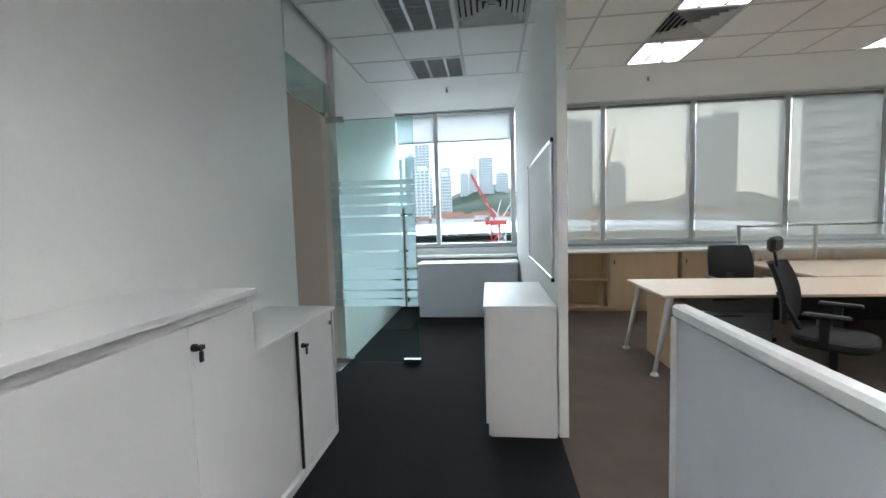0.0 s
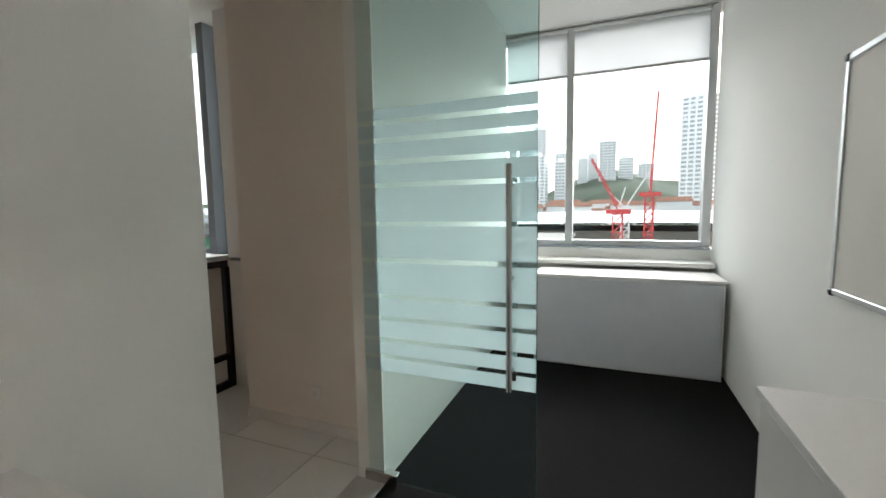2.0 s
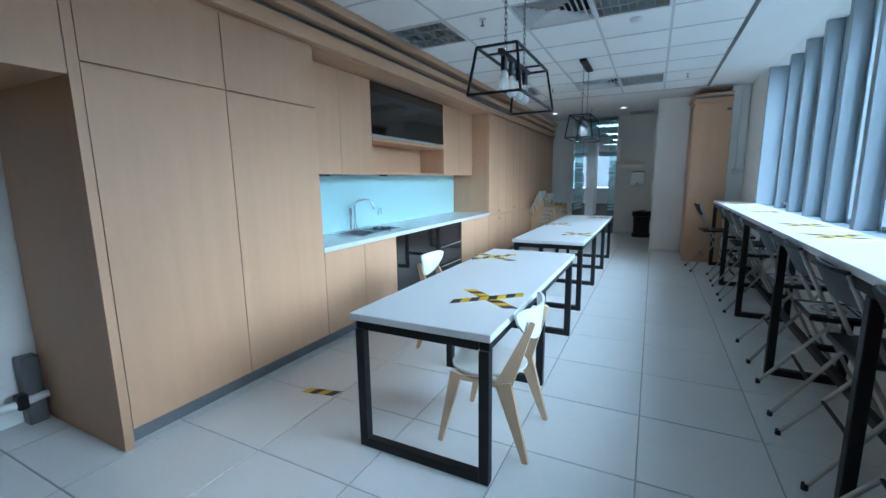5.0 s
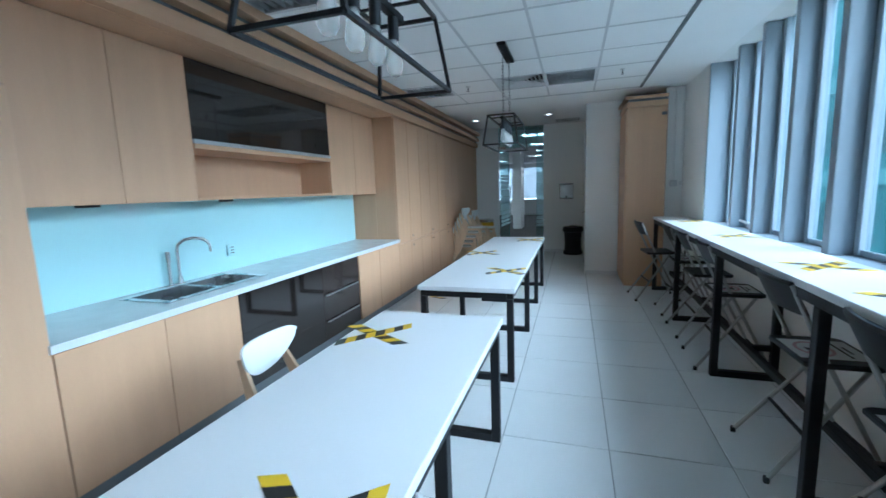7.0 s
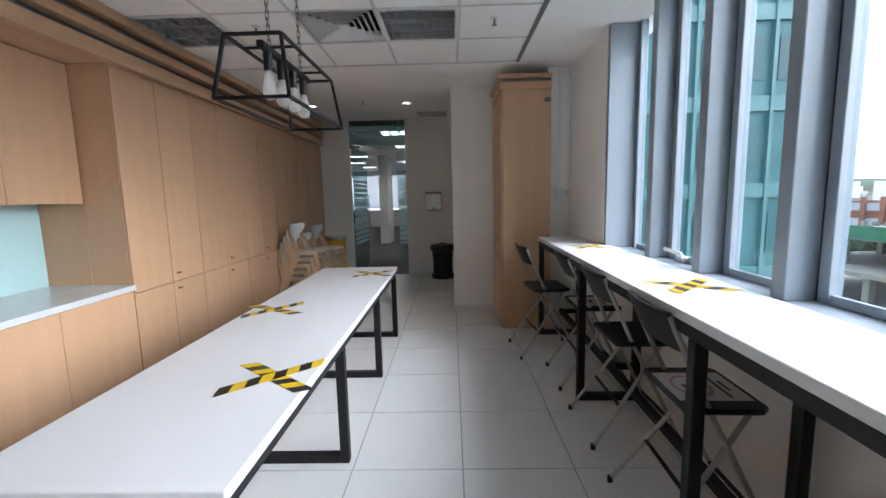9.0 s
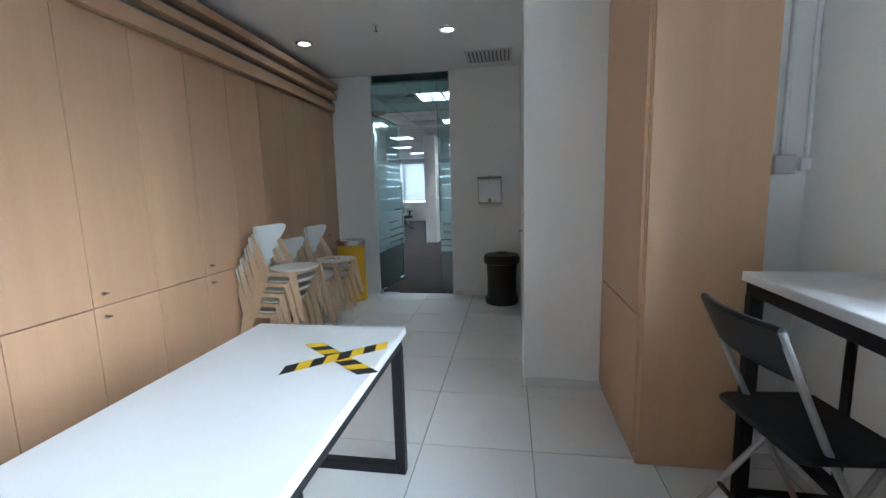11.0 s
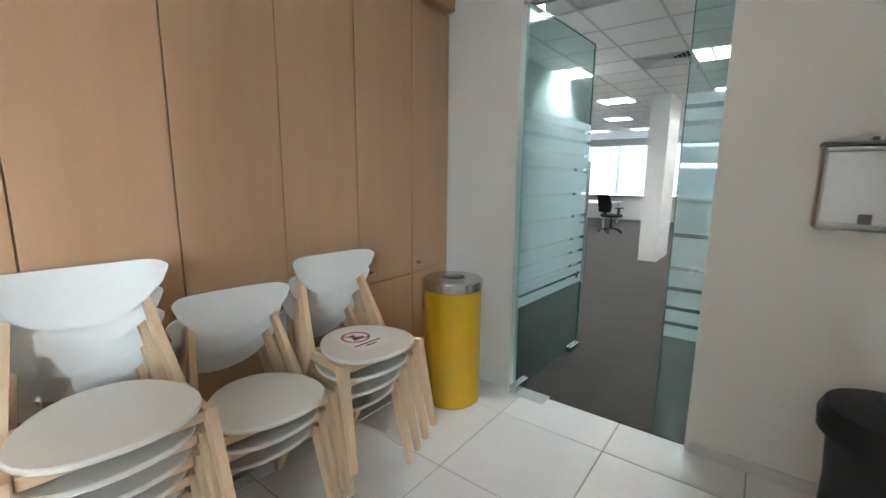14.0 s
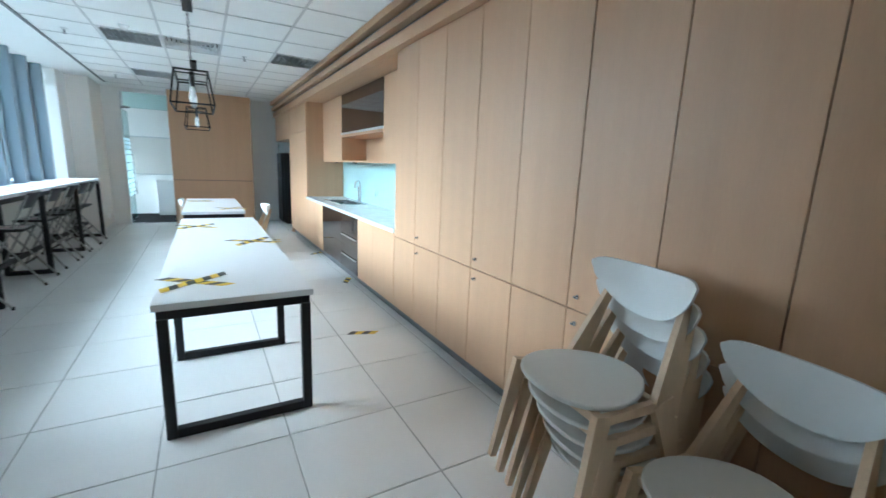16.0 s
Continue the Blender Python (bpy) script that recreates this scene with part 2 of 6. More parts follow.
M_TEALG = mk("dark_teal_window", (0.02, 0.065, 0.07), 0.3, var=0.3, scale=0.5, fine=2, bump=0, rand=0.4)
M_TOWER = mk("tower_render", (0.74, 0.74, 0.74), 0.8, var=0.06, scale=0.05, fine=0.7, rand=0.12)
M_TOWIN = mk("tower_window_band", (0.32, 0.35, 0.38), 0.4, var=0.2, scale=0.3, fine=2)
M_HILL = mk("wooded_hill", (0.032, 0.048, 0.026), 1.0, var=0.5, scale=0.03, fine=0.25, bump=0)
M_GROUND = mk("city_ground", (0.20, 0.175, 0.145), 0.95, var=0.3, scale=0.02, fine=0.2, bump=0)
M_ROOFW = mk("white_metal_roof", (0.75, 0.76, 0.77), 0.6, var=0.05, scale=0.05, fine=1)
M_REDST = mk("red_crane_paint", (0.55, 0.05, 0.05), 0.5, var=0.1)
M_ORST = mk("orange_crane_paint", (0.65, 0.20, 0.05), 0.5, var=0.1)
M_NET = mk("green_safety_net", (0.03, 0.13, 0.075), 0.9, var=0.2, scale=1)
M_ROOFR = mk("terracotta_roofs", (0.24, 0.11, 0.075), 0.9, var=0.3, scale=0.1, fine=1)


# ---- building helpers ----
def bx(bm, x0, y0, z0, x1, y1, z1, bev=0.0):
    x0, x1 = min(x0, x1), max(x0, x1)
    y0, y1 = min(y0, y1), max(y0, y1)
    z0, z1 = min(z0, z1), max(z0, z1)
    r = bmesh.ops.create_cube(bm, size=1, matrix=Matrix.LocRotScale(((x0 + x1) / 2, (y0 + y1) / 2, (z0 + z1) / 2), None, (x1 - x0, y1 - y0, z1 - z0)))
    if bev:
        edges = list({e for v in r["verts"] for e in v.link_edges})
        bmesh.ops.bevel(bm, geom=edges, offset=min(bev, 0.45 * min(x1 - x0, y1 - y0, z1 - z0)), segments=1, affect="EDGES", profile=0.5)
    return bm


def box(x0, y0, z0, x1, y1, z1, bev=0.0):
    return bx(bmesh.new(), x0, y0, z0, x1, y1, z1, bev)


def rod(bm, p0, p1, r0, r1=None, seg=10):
    """A round bar between two points."""
    r1 = r0 if r1 is None else r1
    p0, p1 = Vector(p0), Vector(p1)
    d = p1 - p0
    m = Matrix.Translation((p0 + p1) / 2) @ d.to_track_quat("Z", "Y").to_matrix().to_4x4()
    bmesh.ops.create_cone(bm, cap_ends=True, segments=seg, radius1=r0, radius2=r1, depth=d.length, matrix=m)
    return bm


def bar(bm, p0, p1, w0, d0, w1=None, d1=None, side=(1, 0, 0)):
    """A square bar between two points, w across 'side', d across the other way; it may taper."""
    w1 = w0 if w1 is None else w1
    d1 = d0 if d1 is None else d1
    p0, p1, s = Vector(p0), Vector(p1), Vector(side)
    ax = (p1 - p0).normalized()
    s = (s - ax * s.dot(ax)).normalized()
    t = ax.cross(s)
    rings = []
    for p, w, d in ((p0, w0, d0), (p1, w1, d1)):
        rings.append([bm.verts.new(p + s * (a * w / 2) + t * (b * d / 2)) for a, b in ((-1, -1), (1, -1), (1, 1), (-1, 1))])
    a, b = rings
    bm.faces.new(a[::-1])
    bm.faces.new(b)
    for i in range(4):
        j = (i + 1) % 4
        bm.faces.new((a[i], a[j], b[j], b[i]))
    return bm


def lathe(bm, profile, cx=0.0, cy=0.0, seg=28):
    """A turned shape from (radius, z) pairs."""
    rings = []
    for r, z in profile:
        rings.append([bm.verts.new((cx + r * math.cos(2 * math.pi * i / seg), cy + r * math.sin(2 * math.pi * i / seg), z)) for i in range(seg)])
    for a, b in zip(rings, rings[1:]):
        for i in range(seg):
            j = (i + 1) % seg
            bm.faces.new((a[i], a[j], b[j], b[i]))
    if profile[0][0] > 0:
        bm.faces.new(rings[0][::-1])
    if profile[-1][0] > 0:
        bm.faces.new(rings[-1])
    return bm


def slab(bm, outline, z0, z1, round_edge=0.0):
    """A plate with a closed outline of (x, y)."""
    n = len(outline)
    cx = sum(p[0] for p in outline) / n
    cy = sum(p[1] for p in outline) / n

    def ring(z, shrink):
        out = []
        for x, y in outline:
            dx, dy = x - cx, y - cy
            k = 1 - shrink / max(1e-6, math.hypot(dx, dy))
            out.append(bm.verts.new((cx + dx * k, cy + dy * k, z)))
        return out
    e = round_edge
    levels = [ring(z0, e), ring(z0 + e, 0), ring(z1 - e, 0), ring(z1, e)] if e else [ring(z0, 0), ring(z1, 0)]
    bm.faces.new(levels[0][::-1])
    bm.faces.new(levels[-1])
    for a, b in zip(levels, levels[1:]):
        for i in range(n):
            j = (i + 1) % n
            bm.faces.new((a[i], a[j], b[j], b[i]))
    return bm


def mesh_of(name, bm, material, smooth=False):
    me = bpy.data.meshes.new(name)
    bmesh.ops.recalc_face_normals(bm, faces=bm.faces)
    bm.to_mesh(me)
    bm.free()
    me.materials.append(material)
    if smooth:
        for p in me.polygons:
            p.use_smooth = True
        me.set_sharp_from_angle(angle=radians(35))
    return me


def base_of(ob):
    m = ob.matrix_basis.copy()
    while ob.parent:
        ob = ob.parent
        m = ob.matrix_basis @ m
    return m


def part(name, bm, material, parent, label="", smooth=False, local=False):
    """One mesh under a thing or a part; the bmesh is in world places, or in the thing's own when local."""
    if not local:
        bm.transform(base_of(parent).inverted())
    ob = new(name, mesh_of(name, bm, material, smooth))
    ob.parent = parent
    if label:
        ob["label"] = label
    return ob


def thing(name, at, label, category, group="", rz=0.0):
    ob = new(name)
    ob.empty_display_size = 0.1
    ob.matrix_basis = pose(*at, 0, 0, rz)
    return tagged(ob, label, category, group)


def solo(name, bm, material, label, category, group="", smooth=False):
    return tagged(new(name, mesh_of(name, bm, material, smooth)), label, category, group)


def structure(name, bm, material, label="", smooth=False):
    return tagged(new(name, mesh_of(name, bm, material, smooth)), label, kind="structure")


def no_shadow(ob):
    ob.visible_shadow = False
    return ob


# ---- plan ----
ZP, ZO = 2.83, 3.12          # ceilings of the pantry and the office
CAB = 0.95                   # front of the wooden cabinets
XW = -13.65                  # glass door wall of the pantry
# the window front stands a degree askew to the cabinet wall
ASKEW = Matrix.Translation((-2.93, 4.15, 0)) @ Matrix.Rotation(radians(-1.0), 4, "Z") @ Matrix.Translation((2.93, -4.15, 0))


def askew(ob):
    ob.matrix_basis = ASKEW @ ob.matrix_basis
    return ob



# ---- floors ----
floor_pantry = structure("floor_pantry", box(-13.70, -0.05, -0.15, -1.28, 5.0, -0.004), M_GROUT, "pale square floor tiles with dark joints")
structure("floor_office", box(-1.28, -3.2, -0.15, 0.70, 6.8, 0), M_CARPET, "charcoal ribbed office carpet")
structure("floor_open_office", box(0.70, -3.2, -0.15, 8.2, 6.8, 0), M_CARPET2, "brown-grey office carpet")
structure("floor_corridor", box(-27.2, -6.2, -0.15, -13.70, 5.0, 0), M_CARPET3, "grey corridor carpet")

# ---- walls ----
structure("wall_office_west", box(-1.35, -3.2, 0, -1.27, 3.10, 3.3), M_WALL)
structure("wall_office_west_end", box(-1.35, 3.95, 0, -1.20, 6.62, 3.3), M_WALL)
structure("wall_over_door", box(-1.35, 3.10, 2.76, -1.262, 3.95, 3.3), M_WALL)
structure("wall_bay", box(-2.40, 4.24, 0, -1.353, 6.62, 3.3), M_BEIGE)
askew(structure("wall_under_windows", box(-9.33, 4.65, 0, -2.40, 4.86, 0.995), M_BEIGE))
askew(structure("wall_bar_end", box(-2.90, 4.575, 0, -2.402, 4.648, 0.995), M_WALL))
structure("wall_over_windows", box(-10.42, 4.44, ZP + 0.004, -2.40, 5.12, 3.3), M_WALL)
structure("wall_socket", box(-11.08, 4.44, 0, -10.42, 5.12, 3.3), M_WALL)
structure("wall_window_end", box(-10.418, 4.68, 0, -9.335, 4.94, ZP), M_WALL)
structure("wall_column", box(-11.45, 3.39, 0, -11.08, 5.05, 3.3), M_WALL)
structure("wall_vestibule", box(-13.65, 3.43, 0, -12.576, 3.58, 3.3), M_WALL)
structure("wall_vestibule_end", box(-11.54, 3.43, 0, -11.45, 3.58, 3.3), M_WALL)
structure("wall_vestibule_over", box(-12.576, 3.43, 2.762, -11.54, 3.58, 3.3), M_WALL)
structure("wall_west_a", box(XW - 0.1, -0.1, 0, XW, 1.48, 3.3), M_WALL)
structure("wall_west_b", box(XW - 0.1, 2.53, 0, XW, 3.9, 3.3), M_WALL)
structure("wall_west_over", box(XW - 0.1, 1.48, 2.92, XW, 2.53, 3.3), M_WALL)
structure("wall_pantry_south", box(-13.65, -0.15, 0, -1.35, 0.05, 3.3), M_WALL)
structure("wall_partition", box(0.69, 2.63, 0, 0.75, 6.62, 3.3), M_WALL)
structure("wall_office_sill", box(-1.35, 6.62, 0, 8.2, 6.9, 0.96), M_WALL)
structure("wall_office_head", box(-1.35, 6.62, ZO - 0.01, 8.2, 6.9, 3.5), M_WALL)
structure("wall_south", box(-1.35, -3.4, 0, 8.2, -3.2, 3.4), M_WALL)
structure("wall_east", box(8.2, -3.4, 0, 8.4, 6.9, 3.5), M_WALL)
structure("wall_corridor_south", box(-27.2, -6.4, 0, -13.75, -6.2, 3.3), M_WALL)
structure("wall_corridor_north", box(-27.2, 4.85, 0, -13.75, 5.0, 3.3), M_WALL)
structure("wall_corridor_east_a", box(-13.752, -6.2, 0, -13.65, -0.15, 3.3), M_WALL)
structure("wall_corridor_east_b", box(-13.752, 3.9, 0, -13.65, 4.85, 3.3), M_WALL)
structure("wall_corridor_left", box(-18.2, 0.2, 0, -13.752, 0.32, 3.3), M_WALL)
structure("wall_corridor_pier", box(-20.2, 1.05, 0, -19.2, 1.35, 3.3), M_WALL)
structure("wall_corridor_west_low", box(-27.4, -6.2, 0, -27.2, 4.85, 0.85), M_WALL)
structure("wall_corridor_west_high", box(-27.4, -6.2, 2.6, -27.2, 4.85, 3.3), M_WALL)
structure("wall_corridor_west_a", box(-27.4, 1.6, 0.85, -27.2, 4.85, 2.6), M_WALL)
structure("wall_corridor_west_b", box(-27.4, -6.2, 0.85, -27.2, -3.2, 2.6), M_WALL)
structure("baseboard_bay", box(-2.412, 4.229, 0, -1.36, 4.239, 0.07), M_DIFF, "pale tile skirting")
structure("baseboard_column", box(-11.079, 3.40, 0, -11.07, 3.92, 0.06), M_DIFF)
structure("baseboard_west", box(-13.649, 2.55, 0, -13.638, 3.42, 0.06), M_DIFF)
structure("baseboard_vestibule", box(-13.63, 3.419, 0, -12.58, 3.429, 0.06), M_DIFF)
structure("door_threshold", box(-1.34, 3.11, -0.003, -1.22, 3.94, 0.004), M_ALU, "flat metal threshold strip")


# ---- ceilings ----
def grid_ceiling(name, xs, ys, z, holes):
    bm = bmesh.new()
    for i in range(len(xs) - 1):
        for j in range(len(ys) - 1):
            if (i, j) not in holes:
                bx(bm, xs[i] + 0.01, ys[j] + 0.01, z, xs[i + 1] - 0.01, ys[j + 1] - 0.01, z + 0.015)
    split = len(bm.faces)
    for x in xs:
        bx(bm, x - 0.012, ys[0], z - 0.004, x + 0.012, ys[-1], z + 0.02)
    for y in ys:
        for a, b in zip(xs, xs[1:]):
            bx(bm, a + 0.012, y - 0.012, z - 0.004, b - 0.012, y + 0.012, z + 0.02)
    bm.faces.ensure_lookup_table()
    for k in range(split, len(bm.faces)):
        bm.faces[k].material_index = 1
    ob = structure(name, bm, M_CEIL, "white suspended ceiling tiles in a metal grid")
    ob.data.materials.append(M_TBAR)
    return ob


PX = [-10.15 + 0.63 * k for k in range(14)]
PY = [1.02 + 0.61 * k for k in range(6)]
P_HOLES = {(1, 0), (1, 2), (1, 3), (6, 0), (6, 2), (6, 3), (10, 3)}
grid_ceiling("ceiling_pantry", PX, PY, ZP, P_HOLES)
# edge trim in a dark colour that draws the shadow gap
structure("trim_ceiling_edge", box(PX[0] - 0.015, PY[-1] - 0.018, ZP - 0.012, PX[-1], PY[-1] + 0.018, ZP - 0.0045), M_GREYMET, "edge trim of the tile ceiling, dark for its shadow gap")
structure("trim_ceiling_end", box(PX[0] - 0.015, PY[0], ZP - 0.011, PX[0] + 0.012, PY[-1] - 0.019, ZP - 0.0045), M_TBAR)
structure("ceiling_pantry_border", box(-10.15, PY[-1] + 0.012, ZP, -1.35, 4.70, ZP + 0.05), M_CEIL, "smooth white plaster ceiling border")
structure("ceiling_pantry_west", box(-11.10, 0.96, ZP, -10.162, 4.44, ZP + 0.05), M_CEIL)
structure("ceiling_pantry_east", box(PX[-1] + 0.012, 0.05, ZP, -1.35, PY[-1], ZP + 0.05), M_CEIL)
structure("ceiling_vestibule", box(-13.65, 0.0, 2.915, -11.10, 3.43, 3.0), M_CEIL)
structure("ceiling_vestibule_step", box(-11.104, 0.96, ZP, -11.10, 3.39, 2.915), M_CEIL)
OX = [-1.18 + 0.6 * k for k in range(16)]
OY = [-3.2 + (8.25 / 13.0) * k for k in range(14)]
# rows 1 and 4 and column 12 are unseen lights, added to brighten the office
O_HOLES = {(1, 12), (1, 10), (2, 10), (5, 12), (5, 11), (5, 10), (9, 12), (9, 10), (5, 7), (9, 7), (5, 4), (9, 4), (2, 4), (2, 1), (5, 1), (12, 7), (12, 10)}
grid_ceiling("ceiling_office", OX, OY, ZO, O_HOLES)
structure("ceiling_office_border", box(-1.2, OY[-1] + 0.012, ZO, 8.2, 6.62, ZO + 0.05), M_CEIL)
structure("ceiling_office_slab", box(-1.4, -3.4, 3.36, 8.4, 6.9, 3.5), M_CEIL)
structure("ceiling_pantry_slab", box(-13.75, -0.2, 3.3, -1.2, 5.1, 3.45), M_CEIL)
CX = [-27.0 + 0.6 * k for k in range(23)]
CY = [-5.9 + 0.6 * k for k in range(19)]
# (12, 10) and (16, 10) are extra lamps, added to brighten the corridor
C_HOLES = {(12, 10), (16, 10), (20, 13), (20, 12), (16, 13), (16, 12), (12, 13), (8, 12), (8, 9), (14, 9), (4, 9), (4, 7), (8, 16), (4, 13)}
grid_ceiling("ceiling_corridor", CX, CY, ZP, C_HOLES)
structure("ceiling_corridor_slab", box(-27.4, -6.4, 3.05, -13.66, 5.0, 3.2), M_CEIL)


def louvre_light(x0, x1, y0, y1, z, lit, along="y", tube=M_LIT):
    """A recessed tray with three tubes and cross blades."""
    cx, cy = (x0 + x1) / 2, (y0 + y1) / 2
    word = "lit recessed ceiling light with three fluorescent tubes" if lit else "recessed louvre ceiling light in the tile grid"
    t = thing("ceiling_light", (cx, cy, z), word, "ceiling light", "recessed ceiling lights")
    bm = bmesh.new()
    for a in ((x0, y0, x0 + 0.01, y1), (x1 - 0.01, y0, x1, y1), (x0 + 0.01, y0, x1 - 0.01, y0 + 0.01), (x0 + 0.01, y1 - 0.01, x1 - 0.01, y1)):
        bx(bm, a[0], a[1], z, a[2], a[3], z + 0.09)
    bx(bm, x0, y0, z + 0.09, x1, y1, z + 0.10)
    part("housing", bm, M_LOUVRE, t)
    bm = bmesh.new()
    for a in ((x0, y0, x0 + 0.03, y1), (x1 - 0.03, y0, x1, y1), (x0 + 0.03, y0, x1 - 0.03, y0 + 0.03), (x0 + 0.03, y1 - 0.03, x1 - 0.03, y1)):
        bx(bm, a[0], a[1], z - 0.008, a[2], a[3], z + 0.004)
    part("frame", bm, M_DIFF, t)
    for k in range(3):
        f = (k + 0.5) / 3
        bm = bmesh.new()
        if along == "y":
            rod(bm, (x0 + (x1 - x0) * f, y0 + 0.05, z + 0.055), (x0 + (x1 - x0) * f, y1 - 0.05, z + 0.055), 0.022 if lit else 0.014)
        else:
            rod(bm, (x0 + 0.05, y0 + (y1 - y0) * f, z + 0.055), (x1 - 0.05, y0 + (y1 - y0) * f, z + 0.055), 0.022 if lit else 0.014)
        part("tube", bm, tube if lit else M_UNLIT, t, smooth=True)
    for k in range(1, 3):
        f = k / 3
        if along == "y":
            b = box(x0 + (x1 - x0) * f - 0.012, y0 + 0.03, z, x0 + (x1 - x0) * f + 0.012, y1 - 0.03, z + 0.05)
        else:
            b = box(x0 + 0.03, y0 + (y1 - y0) * f - 0.012, z, x1 - 0.03, y0 + (y1 - y0) * f + 0.012, z + 0.05)
        part("reflector", b, M_LOUVRE, t)
    for k in range(1, 9):
        f = k / 9
        if along == "y":
            b = box(x0 + 0.03, y0 + (y1 - y0) * f - 0.002, z + 0.004, x1 - 0.03, y0 + (y1 - y0) * f + 0.002, z + 0.035)
        else:
            b = box(x0 + (x1 - x0) * f - 0.002, y0 + 0.03, z + 0.004, x0 + (x1 - x0) * f + 0.002, y1 - 0.03, z + 0.035)
        part("louvre", b, M_LOUVRE, t)


def air_diffuser(x0, x1, y0, y1, z):
    """A square four-way air outlet: nested sloping rims."""
    cx, cy = (x0 + x1) / 2, (y0 + y1) / 2
    t = thing("air_diffuser", (cx, cy, z), "white square louvred air diffuser in the ceiling", "air vent", "ceiling air diffusers")
    part("backing", box(x0 + 0.02, y0 + 0.02, z + 0.08, x1 - 0.02, y1 - 0.02, z + 0.09), M_VOID, t)
    hx, hy = (x1 - x0) / 2, (y1 - y0) / 2
    for k in range(6):
        f0 = 1 - k * 0.16
        f1 = f0 - 0.10
        bm = bmesh.new()
        lo = [bm.verts.new((cx + sx * hx * f0, cy + sy * hy * f0, z - 0.004)) for sx, sy in ((-1, -1), (1, -1), (1, 1), (-1, 1))]
        hi = [bm.verts.new((cx + sx * hx * f1, cy + sy * hy * f1, z + 0.03)) for sx, sy in ((-1, -1), (1, -1), (1, 1), (-1, 1))]
        l2 = [bm.verts.new((cx + sx * hx * f0, cy + sy * hy * f0, z + 0.002)) for sx, sy in ((-1, -1), (1, -1), (1, 1), (-1, 1))]
        h2 = [bm.verts.new((cx + sx * hx * f1, cy + sy * hy * f1, z + 0.036)) for sx, sy in ((-1, -1), (1, -1), (1, 1), (-1, 1))]
        for i in range(4):
            j = (i + 1) % 4
            bm.faces.new((lo[i], lo[j], hi[j], hi[i]))
            bm.faces.new((l2[i], h2[i], h2[j], l2[j]))
            bm.faces.new((lo[i], l2[i], l2[j], lo[j]))
            bm.faces.new((hi[i], hi[j], h2[j], h2[i]))
        part("slat", bm, M_DIFF, t)


for i, j in sorted(P_HOLES):
    a = (PX[i], PX[i + 1], PY[j], PY[j + 1], ZP)
    if j == 2:
        air_diffuser(*a)
    else:
        louvre_light(*a, False)
for i, j in sorted(O_HOLES):
    a = (OX[i], OX[i + 1], OY[j], OY[j + 1], ZO)
    if (i, j) in ((2, 10), (5, 11)):
        air_diffuser(*a)
    else:
        # rows up to 4 are out of view and emit more, as fill
        louvre_light(*a, (i, j) not in ((1, 12), (1, 10)), "y", M_LITFILL if j <= 4 else M_LIT)
for i, j in sorted(C_HOLES):
    a = (CX[i], CX[i + 1], CY[j], CY[j + 1], ZP)
    if (i, j) in ((20, 12), (16, 12)):
        air_diffuser(*a)
    else:
        louvre_light(*a, True, "x", M_LITC)


def sprinkler(x, y, z):
    t = thing("sprinkler", (x, y, z), "small metal fire sprinkler head under the ceiling", "sprinkler", "ceiling sprinklers")
    part("rosette", lathe(bmesh.new(), [(0.034, z), (0.030, z - 0.006), (0.012, z - 0.012)], x, y, 16), M_DIFF, t, smooth=True)
    bm = bmesh.new()
    rod(bm, (x, y, z - 0.01), (x, y, z - 0.045), 0.007)
    for s in (-1, 1):
        rod(bm, (x + s * 0.012, y, z - 0.02), (x + s * 0.008, y, z - 0.055), 0.003)
    part("body", bm, M_GREYMET, t)
    part("deflector", lathe(bmesh.new(), [(0.018, z - 0.055), (0.018, z - 0.058)], x, y, 12), M_GREYMET, t)


for x, y in ((-5.99, 3.78), (-5.90, 1.95), (-9.10, 3.73), (-9.13, 1.88), (-3.0, 3.75)):
    sprinkler(x, y, ZP)
for x, y in ((-0.25, 5.45), (2.25, 5.5)):
    sprinkler(x, y, ZO)
sprinkler(-12.05, 2.1, 2.915)
sprinkler(-14.15, 2.05, ZP)
sprinkler(-17.5, 1.9, ZP)

smoke = thing("smoke_detector", (-6.55, 3.17, ZP), "round white smoke detector on the ceiling", "smoke detector")
part("base", lathe(bmesh.new(), [(0.055, ZP), (0.055, ZP - 0.012)], -6.55, 3.17), M_DIFF, smoke, smooth=True)
part("head", lathe(bmesh.new(), [(0.048, ZP - 0.012), (0.042, ZP - 0.032), (0.02, ZP - 0.042)], -6.55, 3.17), M_UNLIT, smoke, smooth=True)

for x, y in ((-12.35, 1.25), (-12.3, 2.72)):
    dl = thing("downlight", (x, y, 2.915), "round recessed ceiling downlight with chrome rim", "downlight", "vestibule downlights")
    part("rim", lathe(bmesh.new(), [(0.085, 2.915), (0.08, 2.905), (0.06, 2.905), (0.058, 2.914)], x, y), M_CHROME, dl, smooth=True)
    part("lens", lathe(bmesh.new(), [(0.058, 2.913), (0.03, 2.909)], x, y), M_DOWN, dl, smooth=True)

vent = thing("ceiling_vent", (-13.2, 3.06, 2.915), "white slatted ceiling air grille", "air vent")
part("frame", box(-13.42, 2.80, 2.908, -12.98, 3.32, 2.914), M_DIFF, vent)
for k in range(11):
    y = 2.84 + 0.044 * k
    part("slat", box(-13.38, y, 2.898, -13.02, y + 0.014, 2.908), M_GREYMET, vent)

